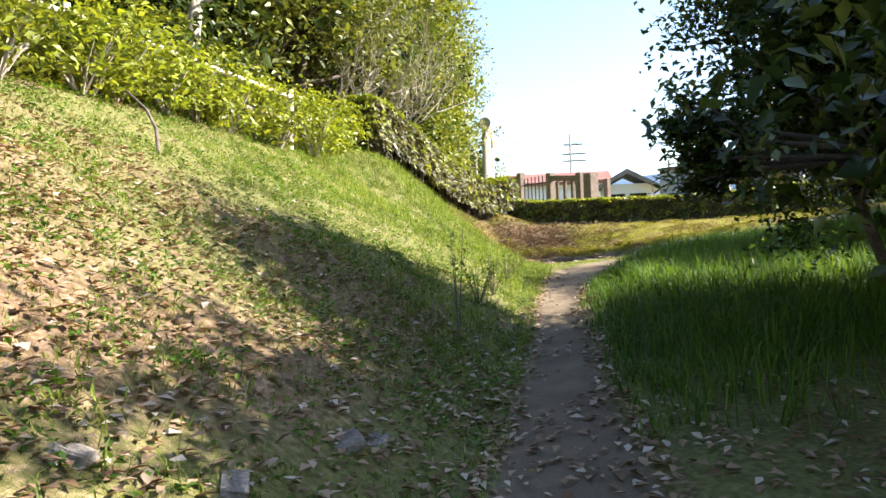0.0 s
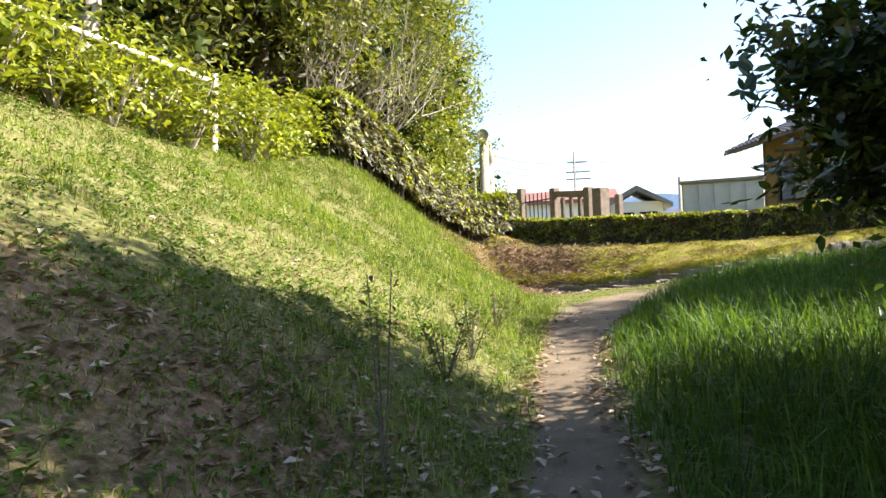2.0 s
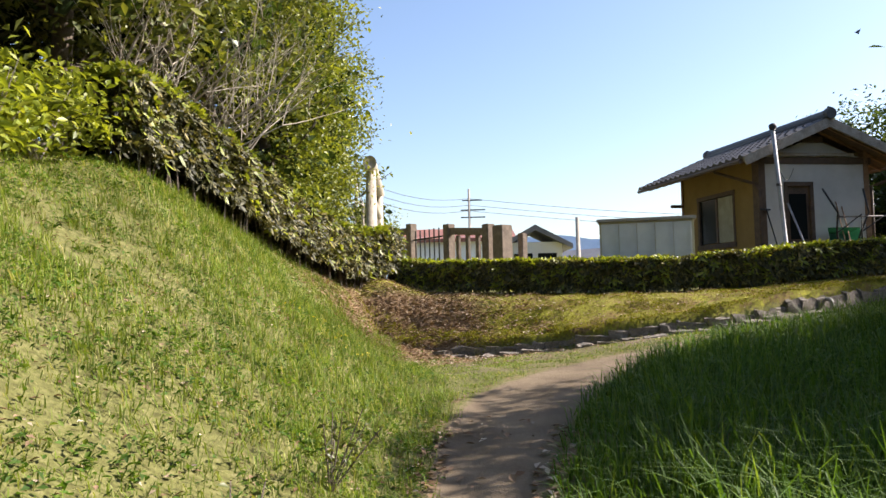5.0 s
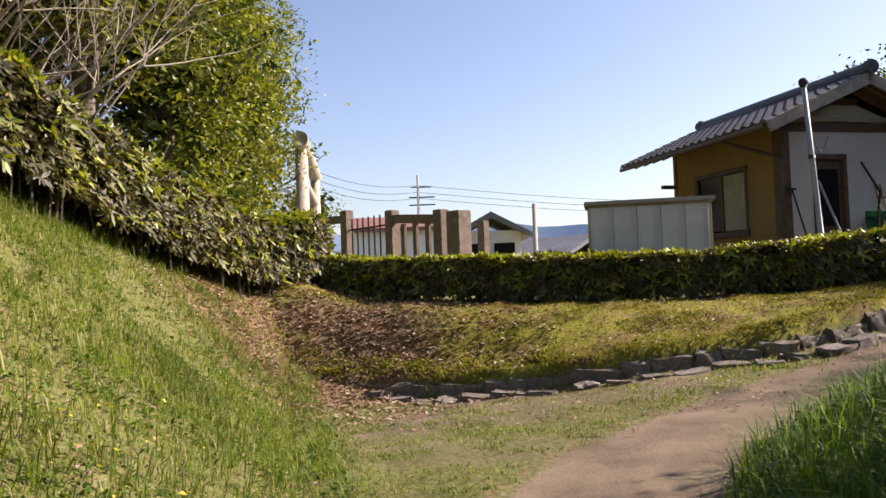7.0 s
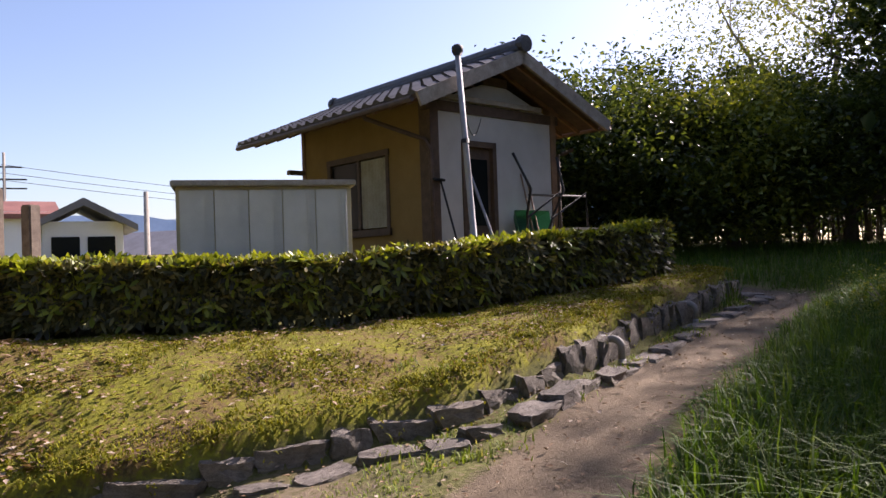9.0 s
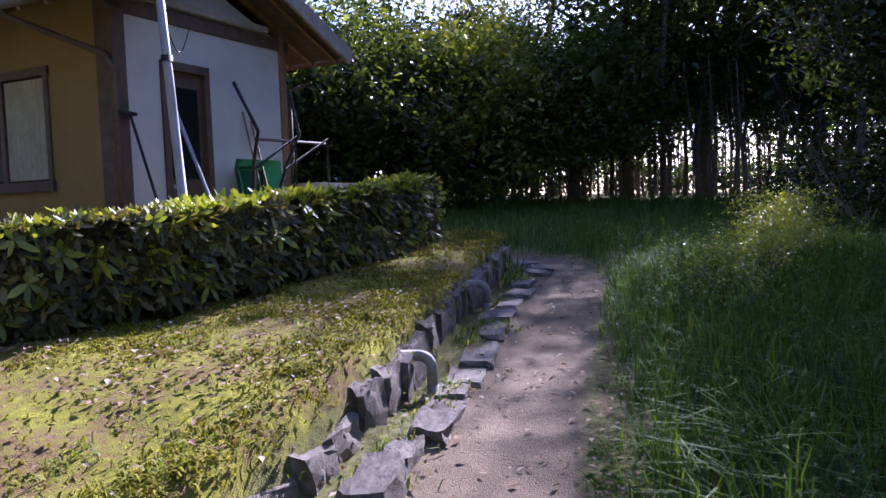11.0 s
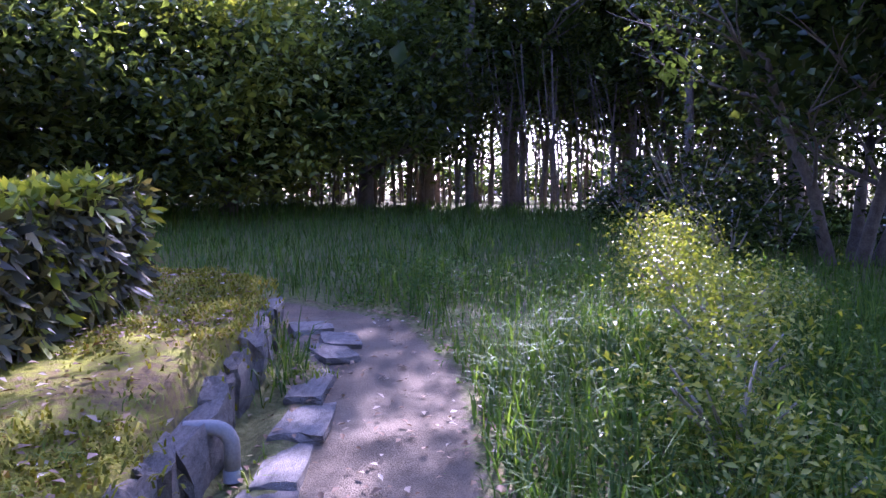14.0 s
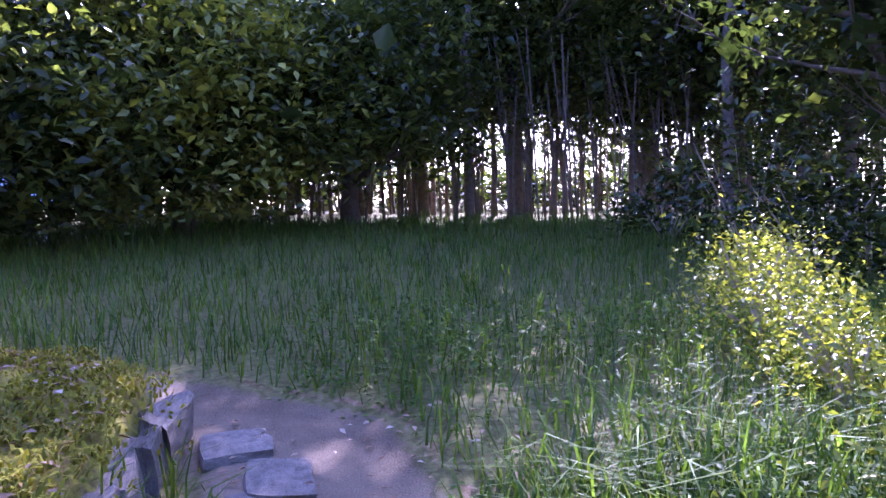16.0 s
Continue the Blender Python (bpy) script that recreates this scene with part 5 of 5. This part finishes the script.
put_grass("long_slope_grass", xy, 0.2, 0.007, GRASS, "longer grass tufts on the slope below the hedge", 0.8)
xy = tufts(scatter(150000, -3.5, 9.5, 0.5, 20, slope_keep), 11, 0.06)
p = np.column_stack([xy, land(xy[:, 0], xy[:, 1]) + rng.uniform(0.01, 0.07, len(xy))])
tagged(leaf_cloud("slope_herbs", p, 0.042, GRASS_TALL, None, 0.8, 0.5), "small broad-leaved herbs among the grass of the slope", "herbs", kind="stuff")


def right_keep(x, y):
    d = -line_dist(x, y, [(p[0], p[1]) for p in PATH])
    return (d > 0.25) * zone_free(x, y, 0.15) * (d < 7.5) * np.exp(-np.maximum(d - 1.5, 0) * 0.22) * (line_dist(x, y, TOE) < -0.3) * smooth(2.8, 5.2, y)


xy = tufts(scatter(190000, 0, 19.5, -1.0, 13.4, right_keep), 6, 0.05)
d = -line_dist(xy[:, 0], xy[:, 1], [(p[0], p[1]) for p in PATH])
put_grass("tall_grass", xy, 0.14 + 0.3 * np.clip((d - 0.35) / 0.8, 0, 1) * (0.55 + 0.45 * smooth(2.5, 5.0, xy[:, 1])), 0.011, GRASS_TALL, "tall lush green grass beside the path", 0.95)
xy = scatter(60000, 18.5, 31, 2, 22, lambda x, y: zone_free(x, y, 0.2) * (~on_bank(x, y)) * (line_dist(x, y, [(p[0], p[1]) for p in PATH]) < 50) * np.where(x < 22.5, 1.0, 0.75))
put_grass("field_grass", xy, 0.2 + 0.16 * field(xy[:, 0], xy[:, 1], 1.5, 6), 0.01, GRASS_TALL, "tall grass in the shade below the wood", 0.9)
xy = tufts(scatter(45000, 8.5, 22, 9.5, 14.0, lambda x, y: zone_free(x, y, 0.2) * (line_dist(x, y, [(p[0], p[1]) for p in PATH]) < -0.3) * smooth(0.3, 0.6, field(x, y, 0.6, 9))), 8, 0.07)
p = np.column_stack([xy, land(xy[:, 0], xy[:, 1]) + rng.uniform(0.02, 0.36, len(xy)) * smooth(-0.3, -1.4, line_dist(xy[:, 0], xy[:, 1], [(q[0], q[1]) for q in PATH]))])
tagged(leaf_cloud("path_herbs", p, 0.043, GRASS_TALL, None, 0.8, 0.5), "leafy green weeds crowding the path's edge", "weeds", kind="stuff")
xy = tufts(scatter(120000, 6, 14.5, 11.5, 21.5, lambda x, y: (line_dist(x, y, KERB) < -0.1) * (line_dist(x, y, TOE) < 0.2) * zone_free(x, y, 0.3) * (0.06 + 0.94 * smooth(0.45, 0.62, field(x, y, 0.5, 7)))), 10, 0.05)
put_grass("yard_grass", xy, 0.045, 0.007, GRASS, "sparse low grass tufts on the trodden clearing", 1.2)
xy = scatter(16000, 12, 20.5, 13.3, 15.2, lambda x, y: (line_dist(x, y, KERB) < -0.12) * (line_dist(x, y, KERB) > -0.75) * zone_free(x, y, 0.75) * (np.sin(x * 3.7) * np.cos(x * 1.3 + y * 4) > 0.1))
xy = tufts(xy, 9, 0.05)
put_grass("kerb_weeds", xy, 0.065, 0.011, GRASS, "low weeds growing between the kerb stones", 0.9)
def leaf_heap(x, y):
    """Where leaves gather below the climbing hedge."""
    return np.clip(1.3 * np.exp(-((x - 9.3) ** 2 + (y - 19.6) ** 2) / 3.4), 0, 1)


def bank_keep(x, y):
    return (1 - leaf_heap(x, y)) * smooth(0.03, 0.15, line_dist(x, y, KERB)) * (line_dist(x, y, KERB) < 2.6) * (line_dist(x, y, TOE) < 0.8)


xy = scatter(270000, 8.5, 21, 14, 23, lambda x, y: bank_keep(x, y) * (0.1 + 0.9 * smooth(0.4, 0.54, field(x, y, 0.5, 11))))
tagged(blades("moss", xy, land(xy[:, 0], xy[:, 1]) + 0.035 * (field(xy[:, 0], xy[:, 1], 0.22, 17) - 0.35), 0.03, 0.012, MOSS, 1.3), "yellow-green moss cover on the bank", "moss", kind="stuff")


xy = tufts(scatter(170000, 9, 20.5, 13.5, 21, lambda x, y: (line_dist(x, y, KERB) > -0.07) * (line_dist(x, y, KERB) < 0.4) * (0.1 + 0.9 * smooth(0.36, 0.5, field(x, y, 0.55, 13)))), 16, 0.045)
tagged(blades("kerb_moss", xy, np.maximum(land(xy[:, 0], xy[:, 1]), land(xy[:, 0] + 0.04, xy[:, 1] + 0.13)) + 0.05 * field(xy[:, 0], xy[:, 1], 0.25, 15) - 0.01, 0.035, 0.012, MOSS, 1.5), "yellow-green moss hanging over the kerb stones", "moss", kind="stuff")
xy = tufts(scatter(60000, 10, 20.5, 14, 22, lambda x, y: bank_keep(x, y) * (0.25 + 0.75 * smooth(13.0, 16.0, x)) * smooth(0.56, 0.7, field(x, y, 0.6, 14))), 9, 0.045)
put_grass("bank_grass", xy, 0.055, 0.009, GRASS, "green grass tufts on the mossy bank", 1.1)


def litter(name, xy, size, label):
    z = land(xy[:, 0], xy[:, 1]) + 0.012 + rng.uniform(0, 0.025, len(xy))
    ob = leaf_cloud(name, np.column_stack([xy, z]), size, DRY_LEAF, None, 2.4, 0.55)
    return tagged(ob, label, "fallen leaves", kind="stuff")


xy = scatter(62000, -3.5, 7.5, 0.2, 16.5, lambda x, y: (line_dist(x, y, TOE) > 0.0) * (line_dist(x, y, TOE) < 4.9) * (0.22 + 0.3 * smooth(0.42, 0.62, field(x, y, 0.9, 21)) + 0.4 * smooth(8.5, 5.5, y)))
litter("slope_litter", xy, np.where(xy[:, 1] > 7.5, 0.045, 0.07), "dry brown and pale fallen leaves on the slope")
xy = scatter(26000, 6.8, 12.2, 16.5, 23.0, leaf_heap)
litter("hedge_litter", xy, 0.07, "brown fallen leaves heaped below the hedge")
xy = scatter(30000, -1, 7, -2, 12, lambda x, y: (path_cover(x, y) < 0.95) * (path_cover(x, y) > 0.0) * 0.8 + (path_cover(x, y) >= 0.95) * 0.08 + (y < 4.5) * (line_dist(x, y, TOE) < 0.0) * (x < 4.0) * 0.35)
litter("path_litter", xy, 0.075, "dry leaves along the edges of the path")
xy = scatter(22000, 9.5, 20.5, 14.2, 22.5, lambda x, y: on_bank(x, y) * (line_dist(x, y, KERB) < 2.4) * (0.25 + 0.65 * (np.sin(x * 3.1 + y * 1.7) * np.cos(y * 2.9 - x) > 0.05)))
litter("bank_litter", xy, 0.048, "brown leaves scattered over the mossy bank")
xy = scatter(16000, 7, 20.5, 12.5, 19, lambda x, y: (line_dist(x, y, KERB) < 0) * (line_dist(x, y, KERB) > -2.2) * 0.3)
litter("yard_litter", xy, 0.045, "dry leaves scattered over the clearing")
p = rng.normal(size=(46, 3)) * [0.25, 0.4, 0.0] + [5.9, 13.6, 0]
p[:, 2] = land(p[:, 0], p[:, 1]) + 0.17
tagged(leaf_cloud("yellow_flowers", p, 0.03, FLOWER, None, 1.0, 0.9), "small yellow wild flowers in the grass", "flowers", kind="stuff")
